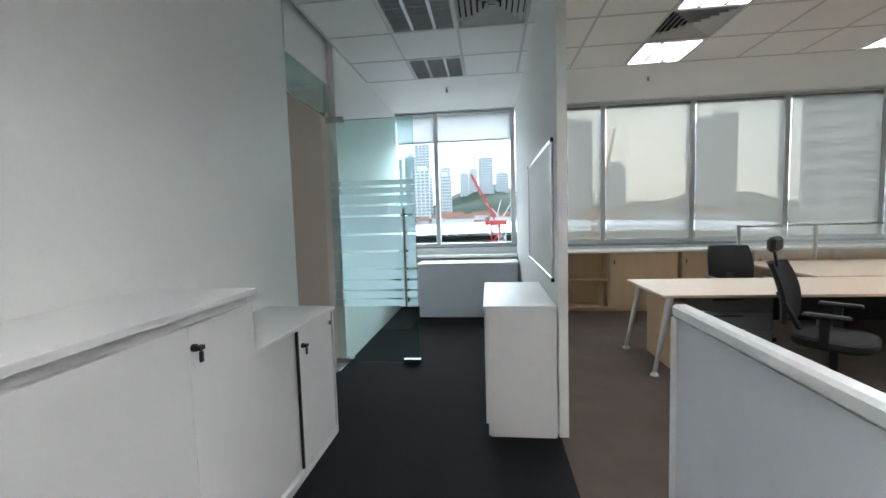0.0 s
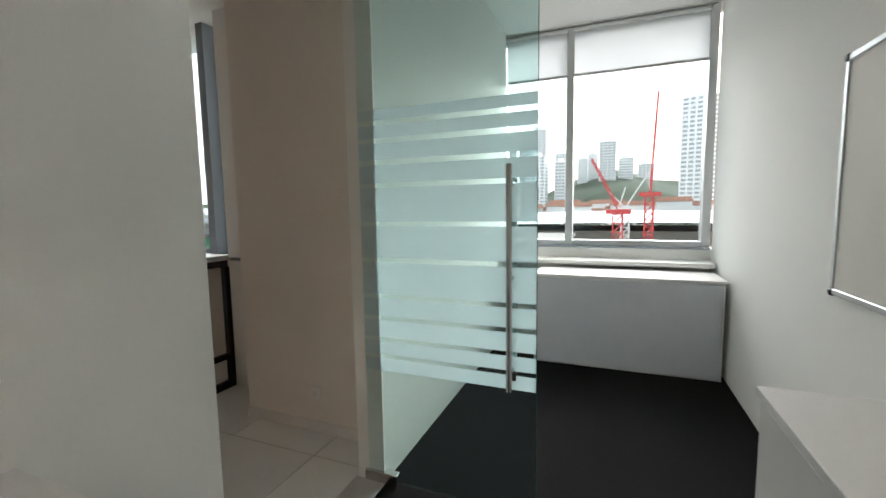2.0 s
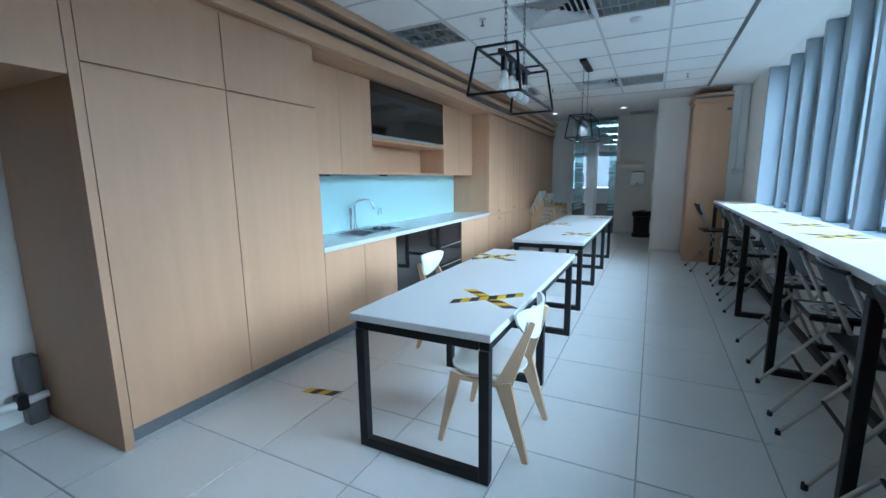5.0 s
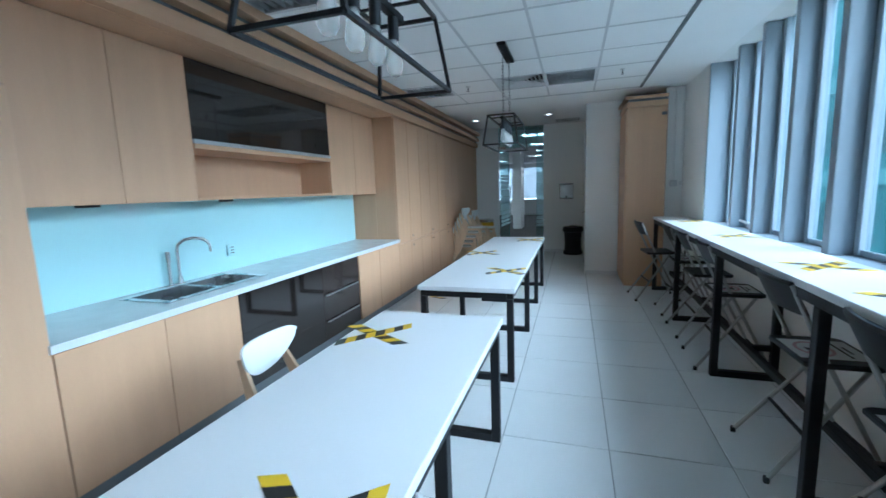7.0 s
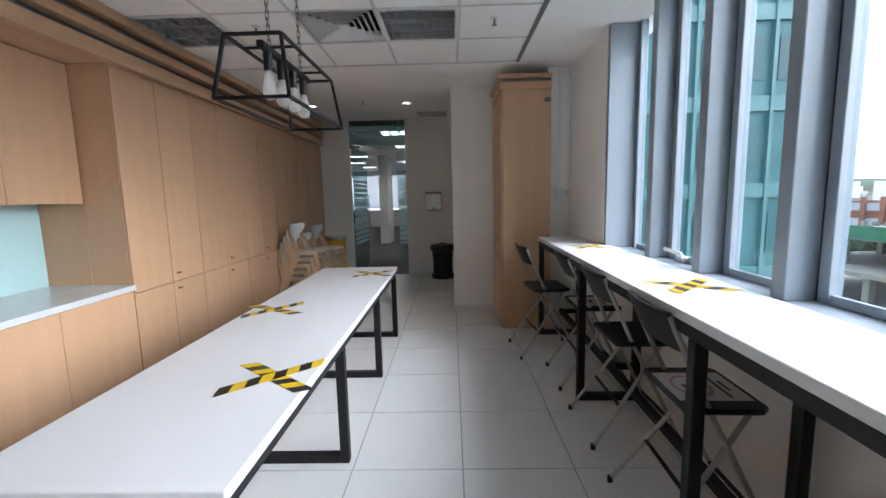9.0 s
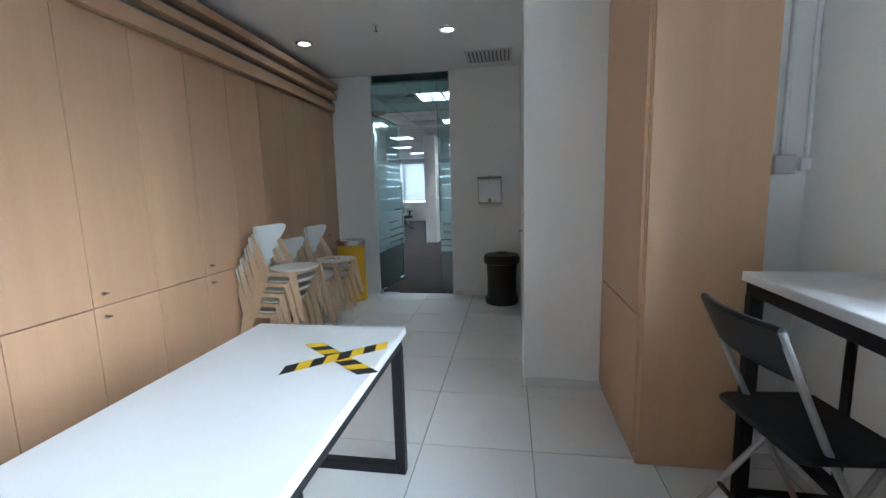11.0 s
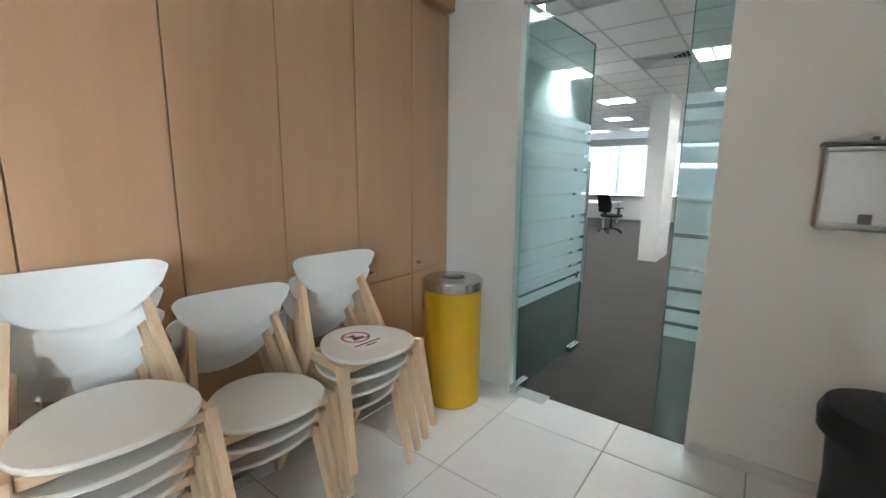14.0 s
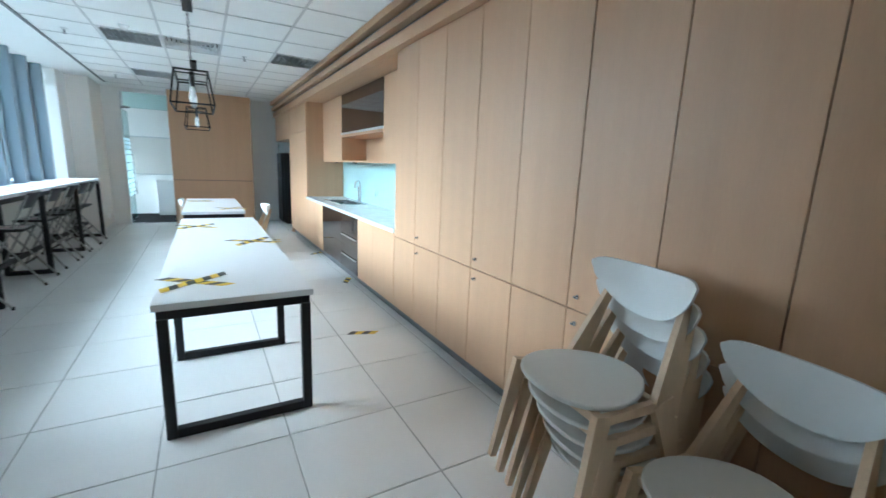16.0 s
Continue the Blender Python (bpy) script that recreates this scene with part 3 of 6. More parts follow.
# ---- pantry windows: deep mullions, sashes and panes ----
window_1 = structure("window_pantry", box(-9.27, 4.60, 0.997, -2.40, 4.86, 1.02), M_MULL, "tall curtain-wall windows with deep pale mullions")
WY = 4.82                    # line of the glass
MX = [-8.075 + 0.617 * k for k in range(-1, 9)]
for x in MX:
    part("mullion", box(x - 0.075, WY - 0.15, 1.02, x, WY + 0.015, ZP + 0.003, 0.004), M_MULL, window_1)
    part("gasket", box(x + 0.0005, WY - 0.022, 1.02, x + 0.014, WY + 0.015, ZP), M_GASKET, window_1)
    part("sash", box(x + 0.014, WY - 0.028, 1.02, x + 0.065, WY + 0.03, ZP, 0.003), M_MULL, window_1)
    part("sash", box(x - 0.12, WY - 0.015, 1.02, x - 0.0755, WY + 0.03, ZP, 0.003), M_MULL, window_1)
part("jamb", box(-2.90, WY - 0.25, 1.022, -2.40, WY + 0.03, ZP, 0.004), M_WALL, window_1)
part("jamb", box(-9.334, WY - 0.252, 1.02, -9.29, WY + 0.015, ZP, 0.004), M_MULL, window_1)
part("gasket", box(-9.2895, WY - 0.022, 1.02, -9.276, WY + 0.015, ZP), M_GASKET, window_1)
part("sash", box(-9.276, WY - 0.028, 1.02, -9.24, WY + 0.03, ZP, 0.003), M_MULL, window_1)
for a, b in zip([-9.29] + MX, MX + [-2.875]):
    no_shadow(part("pane", box(a, WY + 0.002, 1.02, b - 0.075, WY + 0.008, ZP), M_GLASSW, window_1))
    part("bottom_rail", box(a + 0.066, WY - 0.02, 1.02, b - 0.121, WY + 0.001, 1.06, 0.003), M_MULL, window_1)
askew(window_1)
for x in (-8.47, -4.62):
    h = thing("window_latch", (x, WY - 0.05, 1.05), "silver window lever handle on the sash", "window handle", "window handles")
    bm = bmesh.new()
    bx(bm, x - 0.05, WY - 0.055, 1.021, x + 0.05, WY - 0.021, 1.062, 0.004)
    part("plate", bm, M_ALU, h)
    bm = bmesh.new()
    bar(bm, (x + 0.02, WY - 0.06, 1.08), (x - 0.11, WY - 0.10, 1.10), 0.022, 0.014, side=(0, 0, 1))
    rod(bm, (x + 0.02, WY - 0.05, 1.055), (x + 0.02, WY - 0.06, 1.09), 0.011)
    part("lever", bm, M_ALU, h)
    askew(h)

# ---- office windows ----
window_2 = structure("window_office", box(-1.2, 6.60, 0.96, 0.68, 6.9, 0.98), M_MULL, "tall office window with grey frame")
window_3 = structure("window_open_office", box(0.74, 6.60, 0.94, 8.2, 6.9, 0.98), M_MULL, "row of tall windows with grey frames and sheer blinds")


def frames(win, xs, z0, z1):
    for x in xs:
        part("mullion", box(x - 0.035, 6.64, z0, x + 0.035, 6.78, z1, 0.004), M_ALU, win)
    for a, b in zip(xs, xs[1:]):
        part("rail", box(a + 0.035, 6.66, z0, b - 0.035, 6.76, z0 + 0.05, 0.004), M_ALU, win)
        part("rail", box(a + 0.035, 6.66, z1 - 0.06, b - 0.035, 6.76, z1, 0.004), M_ALU, win)
        no_shadow(part("pane", box(a + 0.035, 6.717, z0 + 0.05, b - 0.035, 6.723, z1 - 0.06), M_GLASSW, win))


frames(window_2, [-1.235, -0.56, 0.645], 0.98, 3.10)
RX = [0.78, 2.01, 3.30, 4.60, 5.87, 7.15, 8.16]
frames(window_3, RX, 0.98, 3.10)
for a, b in ((-1.19, -0.59), (-0.53, 0.61)):
    bl = thing("roller_blind", ((a + b) / 2, 6.63, 2.64), "pale roller blind pulled a little way down", "blind", "office roller blinds")
    part("cloth", box(a, 6.644, 2.66, b, 6.646, 3.08), M_BLIND2, bl)
    part("hem_bar", box(a, 6.638, 2.635, b, 6.652, 2.66, 0.004), M_ALU, bl)
    part("roller", rod(bmesh.new(), (a, 6.645, 3.075), (b, 6.645, 3.075), 0.022), M_DIFF, bl, smooth=True)
for a, b in zip(RX, RX[1:]):
    bl = thing("roller_blind", ((a + b) / 2, 6.62, 1.03), "sheer beige roller blind drawn fully down", "blind", "sheer roller blinds")
    part("cloth", box(a + 0.04, 6.630, 1.04, b - 0.04, 6.632, 3.06), M_BLIND, bl)
    part("hem_bar", box(a + 0.04, 6.624, 1.015, b - 0.04, 6.638, 1.04, 0.004), M_ALU, bl)


# ---- glass doors ----
FROST = [0.59, 0.653, 0.673, 0.738, 0.758, 0.842, 0.863, 0.949, 0.971, 1.124, 1.146, 1.295, 1.316, 1.474, 1.496, 1.578, 1.602, 1.678, 1.702, 1.758, 1.782, 1.83]


def frost_bands(leaf, x0, x1, y):
    """Frosted film with clear lines between the strips, on the face of a leaf that lies along x."""
    for a, b in zip(FROST[0::2], FROST[1::2]):
        part("frosted_strip", box(x0, y - 0.0075, a, x1, y - 0.0065, b), M_FROST, leaf, local=True)


def glass_door(at, rz, width, label, glass=M_GLASS):
    """A frameless leaf along local x from its pivot, with patch fittings and a long pull bar."""
    t = thing("glass_door", at, label, "glass door", "frameless glass doors", rz)
    no_shadow(part("pane", box(-0.04, -0.006, 0.015, width, 0.006, 2.42), glass, t, local=True))
    part("glass_edge", box(width, -0.006, 0.015, width + 0.002, 0.006, 2.42), M_GLASSE, t, local=True)
    part("glass_edge", box(-0.04, -0.006, 2.42, width, 0.006, 2.422), M_GLASSE, t, local=True)
    frost_bands(t, -0.04, width, 0)
    for x0, x1, z0, z1 in ((-0.06, 0.12, 2.40, 2.455), (-0.06, 0.12, 0.005, 0.06), (width - 0.16, width + 0.01, 0.006, 0.055)):
        part("patch_fitting", box(x0, -0.022, z0, x1, 0.022, z1, 0.004), M_CHROME, t, local=True)
    for s in (-1, 1):
        bm = bmesh.new()
        rod(bm, (width - 0.105, s * 0.055, 0.60), (width - 0.105, s * 0.055, 1.55), 0.0125, seg=14)
        for z in (0.68, 1.08, 1.47):
            rod(bm, (width - 0.10, s * 0.006, z), (width - 0.10, s * 0.055, z), 0.009)
        part("pull_bar", bm, M_CHROME, t, smooth=True, local=True)
    part("lock", box(width - 0.115, -0.014, 0.63, width - 0.085, 0.014, 0.665, 0.004), M_BLACKPL, t, local=True)
    return t


glass_door((-1.245, 3.955, 0), 0, 0.796, "frameless glass door standing open with frosted strips")
glass_door((-13.66, 1.535, 0), 177, 0.98, "frameless glass door standing open into the corridor", M_GLASST)
transom = thing("transom_glass", (-1.27, 3.5, 2.44), "clear glass panel above the open office door", "glass panel", "transom panels")
no_shadow(part("pane", box(-1.276, 3.105, 2.445, -1.264, 3.93, 2.755), M_GLASS, transom))
part("glass_edge", box(-1.277, 3.105, 2.443, -1.263, 3.93, 2.4455), M_GLASSE, transom)
part("frame", box(-1.295, 3.90, 2.455, -1.245, 3.948, 2.758, 0.003), M_ALU, transom)
part("bracket", box(-1.30, 3.80, 2.43, -1.24, 3.948, 2.475, 0.003), M_CHROME, transom)
transom2 = thing("transom_glass", (-13.7, 2.0, 2.44), "clear glass panel above the pantry glass door", "glass panel", "transom panels")
no_shadow(part("pane", box(-13.706, 1.485, 2.445, -13.694, 2.525, 2.915), M_GLASST, transom2))
part("glass_edge", box(-13.707, 1.485, 2.443, -13.693, 2.525, 2.4455), M_GLASSE, transom2)
part("glass_edge", box(-13.709, 2.36, 2.446, -13.691, 2.364, 2.914), M_GLASSE, transom2)
part("bracket", box(-13.72, 1.485, 2.42, -13.68, 1.66, 2.475, 0.003), M_CHROME, transom2)
fl = solo("floor_plate", box(-13.72, 1.50, 0.0005, -13.60, 1.75, 0.006, 0.002), M_ALU, "flat steel floor spring cover in the tiles", "floor spring", "floor spring covers")
solo("floor_plate", box(-1.36, 3.72, 0.0045, -1.19, 3.94, 0.009, 0.002), M_ALU, "flat steel floor spring cover by the carpet", "floor spring", "floor spring covers")

# ---- pantry door in the vestibule ----
door_1 = structure("door_vestibule", box(-12.52, 3.434, 0.012, -11.60, 3.478, 2.70, 0.002), M_DOOR, "closed white painted full-height door with lever handle")
for x0, x1 in ((-12.575, -12.524), (-11.596, -11.542)):
    part("door_frame", box(x0, 3.4265, 0, x1, 3.55, 2.76, 0.002), M_WALL, door_1)
part("door_frame", box(-12.524, 3.4265, 2.704, -11.596, 3.55, 2.76, 0.002), M_WALL, door_1)
bm = bmesh.new()
rod(bm, (-12.45, 3.433, 0.985), (-12.45, 3.385, 0.985), 0.010)
rod(bm, (-12.45, 3.39, 0.985), (-12.33, 3.385, 0.985), 0.010)
part("lever_handle", bm, M_CHROME, door_1, smooth=True)
for z in (0.985, 0.885):
    part("lock_plate", rod(bmesh.new(), (-12.45, 3.434, z), (-12.45, 3.426, z), 0.027, seg=18), M_CHROME, door_1)
for z in (0.22, 0.99, 1.85, 2.5):
    bm = rod(bmesh.new(), (-11.598, 3.424, z), (-11.598, 3.424, z + 0.12), 0.009)
    bx(bm, -11.625, 3.431, z, -11.60, 3.4338, z + 0.12)
    part("hinge", bm, M_GREYMET, door_1)
note = thing("notice", (-12.6, 3.428, 1.64), "white paper notice with a dark edge on the wall", "notice")
part("sheet", box(-12.72, 3.4225, 1.49, -12.485, 3.4245, 1.80), M_PAPER, note)
part("stripe", box(-12.492, 3.4212, 1.49, -12.482, 3.4225, 1.80), M_INK, note)
part("clip", box(-12.60, 3.419, 1.64, -12.575, 3.4224, 1.665, 0.001), M_GREYMET, note)
lab = thing("door_label", (-12.93, 3.428, 1.3), "small faded red printed label on the white wall", "label")
part("sheet", box(-12.99, 3.4268, 1.23, -12.88, 3.4288, 1.40), M_FADED, lab)
for k in range(4):
    part("text_bar", box(-12.97, 3.4262, 1.26 + 0.03 * k, -12.90, 3.4268, 1.272 + 0.03 * k), M_PAPER, lab)


# ---- wooden cabinets of the pantry ----
def knob(bm, x, z):
    rod(bm, (x, CAB, z), (x, CAB + 0.008, z), 0.012, seg=12)
    rod(bm, (x, CAB + 0.008, z), (x, CAB + 0.022, z), 0.005)
    bx(bm, x - 0.02, CAB + 0.012, z - 0.005, x + 0.012, CAB + 0.022, z + 0.005)
    return bm


def tall_cabinet(x1, x0, label, doors, split, knobs, z1=2.46):
    """A floor-to-ceiling unit with body, plinth, doors and locks; x0 < x1."""
    t = thing("tall_cabinet", ((x0 + x1) / 2, 0.5, 0), label, "cabinet", "built-in wooden cabinets")
    part("body", box(x0 + 0.002, 0.06, 0.10, x1 - 0.002, CAB - 0.024, 2.50), M_WOOD, t)
    part("plinth", box(x0, 0.10, 0, x1, CAB - 0.06, 0.10), M_PLINTH, t, "grey plinth")
    for a, b in zip(doors, doors[1:]):
        for z0, z2 in ((0.105, split - 0.0035), (split + 0.0035, z1)):
            part("door", box(b + 0.0025, CAB - 0.022, z0, a - 0.0025, CAB, z2, 0.0015), M_WOOD, t)
    for x, z in knobs:
        part("lock", knob(bmesh.new(), x, z), M_CHROME, t)
    return t


W = -8.78
step = (13.715 - 8.78) / 11
for k in range(5):
    a = W - 2 * k * step
    ds = [a, a - step, a - 2 * step]
    kx = a - step - 0.065
    tall_cabinet(a, a - 2 * step, "tall oak-laminate cabinet with paired doors and small locks", ds, 0.80, [(kx, 0.872), (kx, 0.735)])
a = W - 10 * step
tall_cabinet(a, -13.645, "narrow oak-laminate cabinet beside the white end wall", [a, -13.64], 0.80, [(a - 0.05, 0.866)])
tall_cabinet(-3.26, -4.812, "tall oak-laminate cabinet with flap doors on top", [-3.26, -4.02, -4.812], 2.0, [])
side = thing("cabinet_side_panel", (-3.235, 0.5, 0), "oak-laminate end panel beside the alcove", "panel", "built-in wooden cabinets")
part("panel", box(-3.257, 0.06, 0, -3.21, CAB + 0.004, 2.50, 0.002), M_WOOD, side)
over = thing("alcove_header", (-2.3, 0.5, 1.93), "oak-laminate header panel over the alcove", "panel", "built-in wooden cabinets")
part("panel", box(-3.208, 0.06, 1.93, -1.352, CAB, 2.50, 0.002), M_WOOD, over)

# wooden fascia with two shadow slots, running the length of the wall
# black core and dark strips put the slots' shade into the colour
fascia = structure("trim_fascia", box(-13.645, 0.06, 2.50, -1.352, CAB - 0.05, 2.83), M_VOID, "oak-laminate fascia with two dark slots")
part("ledge", box(-13.645, CAB - 0.05, 2.485, -1.352, CAB + 0.045, 2.59, 0.003), M_WOODH, fascia)
part("slot_strip", box(-13.645, CAB - 0.05, 2.595, -1.352, CAB + 0.01, 2.625), M_GREYMET, fascia)
part("ledge", box(-13.645, CAB - 0.05, 2.635, -1.352, CAB + 0.075, 2.70, 0.003), M_WOODH, fascia)
part("slot_strip", box(-13.645, CAB - 0.05, 2.71, -1.352, CAB + 0.04, 2.74), M_GREYMET, fascia)
part("ledge", box(-13.645, CAB - 0.05, 2.76, -1.352, CAB + 0.10, 2.828, 0.003), M_WOODH, fascia)

part("soffit", box(-8.778, 0.06, 2.484, -4.814, CAB - 0.051, 2.4995), M_WOODH, fascia)

# kitchenette
base1 = thing("base_cabinet", (-5.4, 0.6, 0), "oak-laminate base cabinet with two doors under the sink", "cabinet", "kitchen units")
part("body", box(-5.915, 0.2, 0.1, -4.814, CAB - 0.024, 0.66), M_WOOD, base1)
part("plinth", box(-5.92, 0.2, 0, -4.814, CAB - 0.06, 0.1), M_PLINTH, base1)
for a, b in ((-4.814, -5.36), (-5.36, -5.92)):
    part("door", box(b + 0.002, CAB - 0.022, 0.105, a - 0.002, CAB, 0.825, 0.0015), M_WOOD, base1)
drawer = thing("drawer_unit", (-6.8, 0.6, 0), "dark brown gloss kitchen drawers with long steel handles", "drawers", "kitchen units")
part("body", box(-7.645, 0.2, 0.1, -5.925, CAB - 0.04, 0.83), M_DARKDR, drawer)
part("plinth", box(-7.65, 0.2, 0, -5.92, CAB - 0.06, 0.1), M_PLINTH, drawer)
part("panel", box(-6.95, CAB - 0.038, 0.11, -5.93, CAB - 0.004, 0.825, 0.002), M_DARKGL, drawer)
for z0, z1 in ((0.11, 0.30), (0.305, 0.56), (0.565, 0.825)):
    d = part("drawer_front", box(-7.64, CAB - 0.038, z0, -6.955, CAB - 0.004, z1, 0.002), M_DARKDR, drawer)
    if z0 < 0.55:
        part("handle", box(-7.60, CAB - 0.003, z1 - 0.018, -6.99, CAB + 0.018, z1 - 0.008, 0.002), M_ALU, d)
base2 = thing("base_cabinet", (-8.2, 0.6, 0), "oak-laminate base cabinet with two doors by the drawers", "cabinet", "kitchen units")
part("body", box(-8.775, 0.2, 0.1, -7.655, CAB - 0.024, 0.83), M_WOOD, base2)
part("plinth", box(-8.775, 0.2, 0, -7.655, CAB - 0.06, 0.1), M_PLINTH, base2)
for a, b in ((-7.655, -8.17), (-8.17, -8.775)):
    part("door", box(b + 0.002, CAB - 0.022, 0.105, a - 0.002, CAB, 0.825, 0.0015), M_WOOD, base2)

top = thing("worktop", (-6.8, 0.6, 0.83), "pale stone kitchen worktop over the base units", "worktop")
SX0, SX1, SY0, SY1 = -6.36, -5.52, 0.40, 0.80
bm = bmesh.new()
outer = [(-8.785, 0.26), (-4.80, 0.26), (-4.80, 0.965), (-8.785, 0.965)]
inner = [(SX0, SY0), (SX1, SY0), (SX1, SY1), (SX0, SY1)]
rings = {(k, z): [bm.verts.new((x, y, z)) for x, y in o] for k, o in (("o", outer), ("i", inner)) for z in (0.832, 0.872)}
for i in range(4):
    j = (i + 1) % 4
    for z in (0.832, 0.872):
        bm.faces.new((rings["o", z][i], rings["o", z][j], rings["i", z][j], rings["i", z][i]))
    for k in "oi":
        bm.faces.new((rings[k, 0.832][i], rings[k, 0.832][j], rings[k, 0.872][j], rings[k, 0.872][i]))
part("slab", bm, M_STONE, top)
sink = thing("kitchen_sink", (-5.94, 0.6, 0.87), "double-bowl stainless steel sink set in the worktop", "sink")
bm = bmesh.new()
for a in ((SX0 - 0.02, SY0 - 0.02, SX1 + 0.02, SY0 + 0.03), (SX0 - 0.02, SY1 - 0.03, SX1 + 0.02, SY1 + 0.02), (SX0 - 0.02, SY0 + 0.03, SX0 + 0.03, SY1 - 0.03), (SX1 - 0.03, SY0 + 0.03, SX1 + 0.02, SY1 - 0.03), (-5.96, SY0 + 0.03, -5.92, SY1 - 0.03)):
    bx(bm, a[0], a[1], 0.8725, a[2], a[3], 0.8775)
part("rim", bm, M_SINK, sink)
for x0, x1 in ((SX0 + 0.03, -5.96), (-5.92, SX1 - 0.03)):
    bm = bmesh.new()
    y0, y1 = SY0 + 0.03, SY1 - 0.03
    bx(bm, x0, y0, 0.70, x1, y1, 0.705)
    for a in ((x0 - 0.004, y0, x0, y1), (x1, y0, x1 + 0.004, y1), (x0, y0 - 0.004, x1, y0), (x0, y1, x1, y1 + 0.004)):
        bx(bm, a[0], a[1], 0.70, a[2], a[3], 0.8725)
    part("bowl", bm, M_SINK, sink)
    part("drain", lathe(bmesh.new(), [(0.045, 0.7055), (0.04, 0.708), (0.02, 0.7065)], (x0 + x1) / 2, 0.6), M_CHROME, sink, smooth=True)
tap = thing("kitchen_tap", (-5.98, 0.36, 0.872), "chrome swan-neck kitchen mixer tap", "tap")
bm = bmesh.new()
rod(bm, (-5.98, 0.36, 0.872), (-5.98, 0.36, 0.93), 0.024, 0.018, 16)
pts = [(-5.98, 0.36, 0.93), (-5.98, 0.36, 1.14)] + [(-5.98 - 0.085 * (1 - math.cos(a)), 0.36 + 0.07 * (1 - math.cos(a)), 1.14 + 0.075 * math.sin(a)) for a in (0.5, 1.0, 1.57, 2.1, 2.6, 3.1)]
pts.append((pts[-1][0], pts[-1][1], 1.10))
for p, q in zip(pts, pts[1:]):
    rod(bm, p, q, 0.011, seg=12)
part("spout", bm, M_CHROME, tap, smooth=True)
part("lever", rod(rod(bmesh.new(), (-5.90, 0.36, 0.872), (-5.90, 0.36, 1.05), 0.012), (-5.90, 0.36, 1.05), (-5.90, 0.36, 1.13), 0.016), M_CHROME, tap, smooth=True)
part("base", box(-6.02, 0.335, 0.8722, -5.86, 0.385, 0.884, 0.004), M_CHROME, tap)
soc = thing("wall_socket", (-6.55, 0.31, 1.05), "glass-fronted double power socket on the splashback", "socket")
part("plate", box(-6.60, 0.307, 1.00, -6.50, 0.318, 1.10, 0.002), M_SPLASH, soc)
for z in (1.025, 1.05, 1.075):
    part("pin_hole", box(-6.57, 0.318, z - 0.004, -6.53, 0.320, z + 0.004), M_INK, soc)

structure("trim_splashback", box(-8.775, 0.26, 0.873, -4.814, 0.30, 1.495), M_SPLASH, "aqua back-painted glass splashback")
structure("trim_splash_side", box(-8.779, 0.30, 0.873, -8.776, 0.64, 1.495), M_WOOD)
UF = 0.65


def wall_cabinet(x1, x0, doors, label):
    t = thing("wall_cabinet", ((x0 + x1) / 2, 0.45, 1.5), label, "cabinet", "kitchen units")
    part("body", box(x0 + 0.001, 0.24, 1.50, x1 - 0.001, UF - 0.023, 2.482), M_WOOD, t)
    for a, b in zip(doors, doors[1:]):
        part("door", box(b + 0.0015, UF - 0.021, 1.492, a - 0.0015, UF, 2.478, 0.0015), M_WOOD, t)
    return t


wall_cabinet(-4.814, -5.965, [-4.814, -5.45, -5.965], "oak-laminate wall cabinet over the sink")
wall_cabinet(-7.70, -8.775, [-7.70, -8.24, -8.775], "oak-laminate wall cabinet beside the open shelf")
niche = thing("open_shelf_cabinet", (-6.83, 0.45, 1.5), "oak-laminate wall cabinet with smoked-glass flap over an open shelf", "cabinet", "kitchen units")
part("back", box(-7.695, 0.24, 1.52, -5.97, 0.26, 2.482), M_WOOD, niche)
part("shelf", box(-7.698, 0.24, 1.495, -5.967, UF - 0.002, 1.518, 0.002), M_WOODH, niche)
part("shelf", box(-7.698, 0.262, 1.86, -5.967, UF + 0.012, 1.895, 0.002), M_WOODH, niche)
part("edge_trim", box(-7.698, UF - 0.004, 1.897, -5.967, UF + 0.013, 1.925, 0.002), M_ALU, niche)
part("flap_door", box(-7.692, UF - 0.02, 1.93, -5.972, UF, 2.474, 0.002), M_DARKGL, niche, "smoked dark glass flap door")
part("body", box(-7.695, 0.262, 1.897, -5.97, UF - 0.023, 2.482), M_DARKDR, niche)
for x in (-5.3, -6.3):
    u = thing("under_cabinet_light", (x, 0.5, 1.49), "slim dark light under the wall cabinet", "lamp", "under-cabinet lights")
    part("body", box(x - 0.06, 0.54, 1.478, x + 0.06, 0.57, 1.4945, 0.002), M_BLACKPL, u)

# closet with wood cladding by the office door
closet = thing("closet", (-1.65, 2.3, 0), "oak-laminate clad closet box beside the office door", "closet")
part("body", box(-1.803, 1.53, 0.0, -1.353, 3.096, ZP - 0.005, 0.003), M_WOOD, closet)
part("joint", box(-1.8045, 1.54, 0.985, -1.802, 3.086, 0.995), M_INK, closet)
part("trim", box(-1.815, 1.52, 2.70, -1.802, 3.097, 2.79, 0.003), M_WOODH, closet)

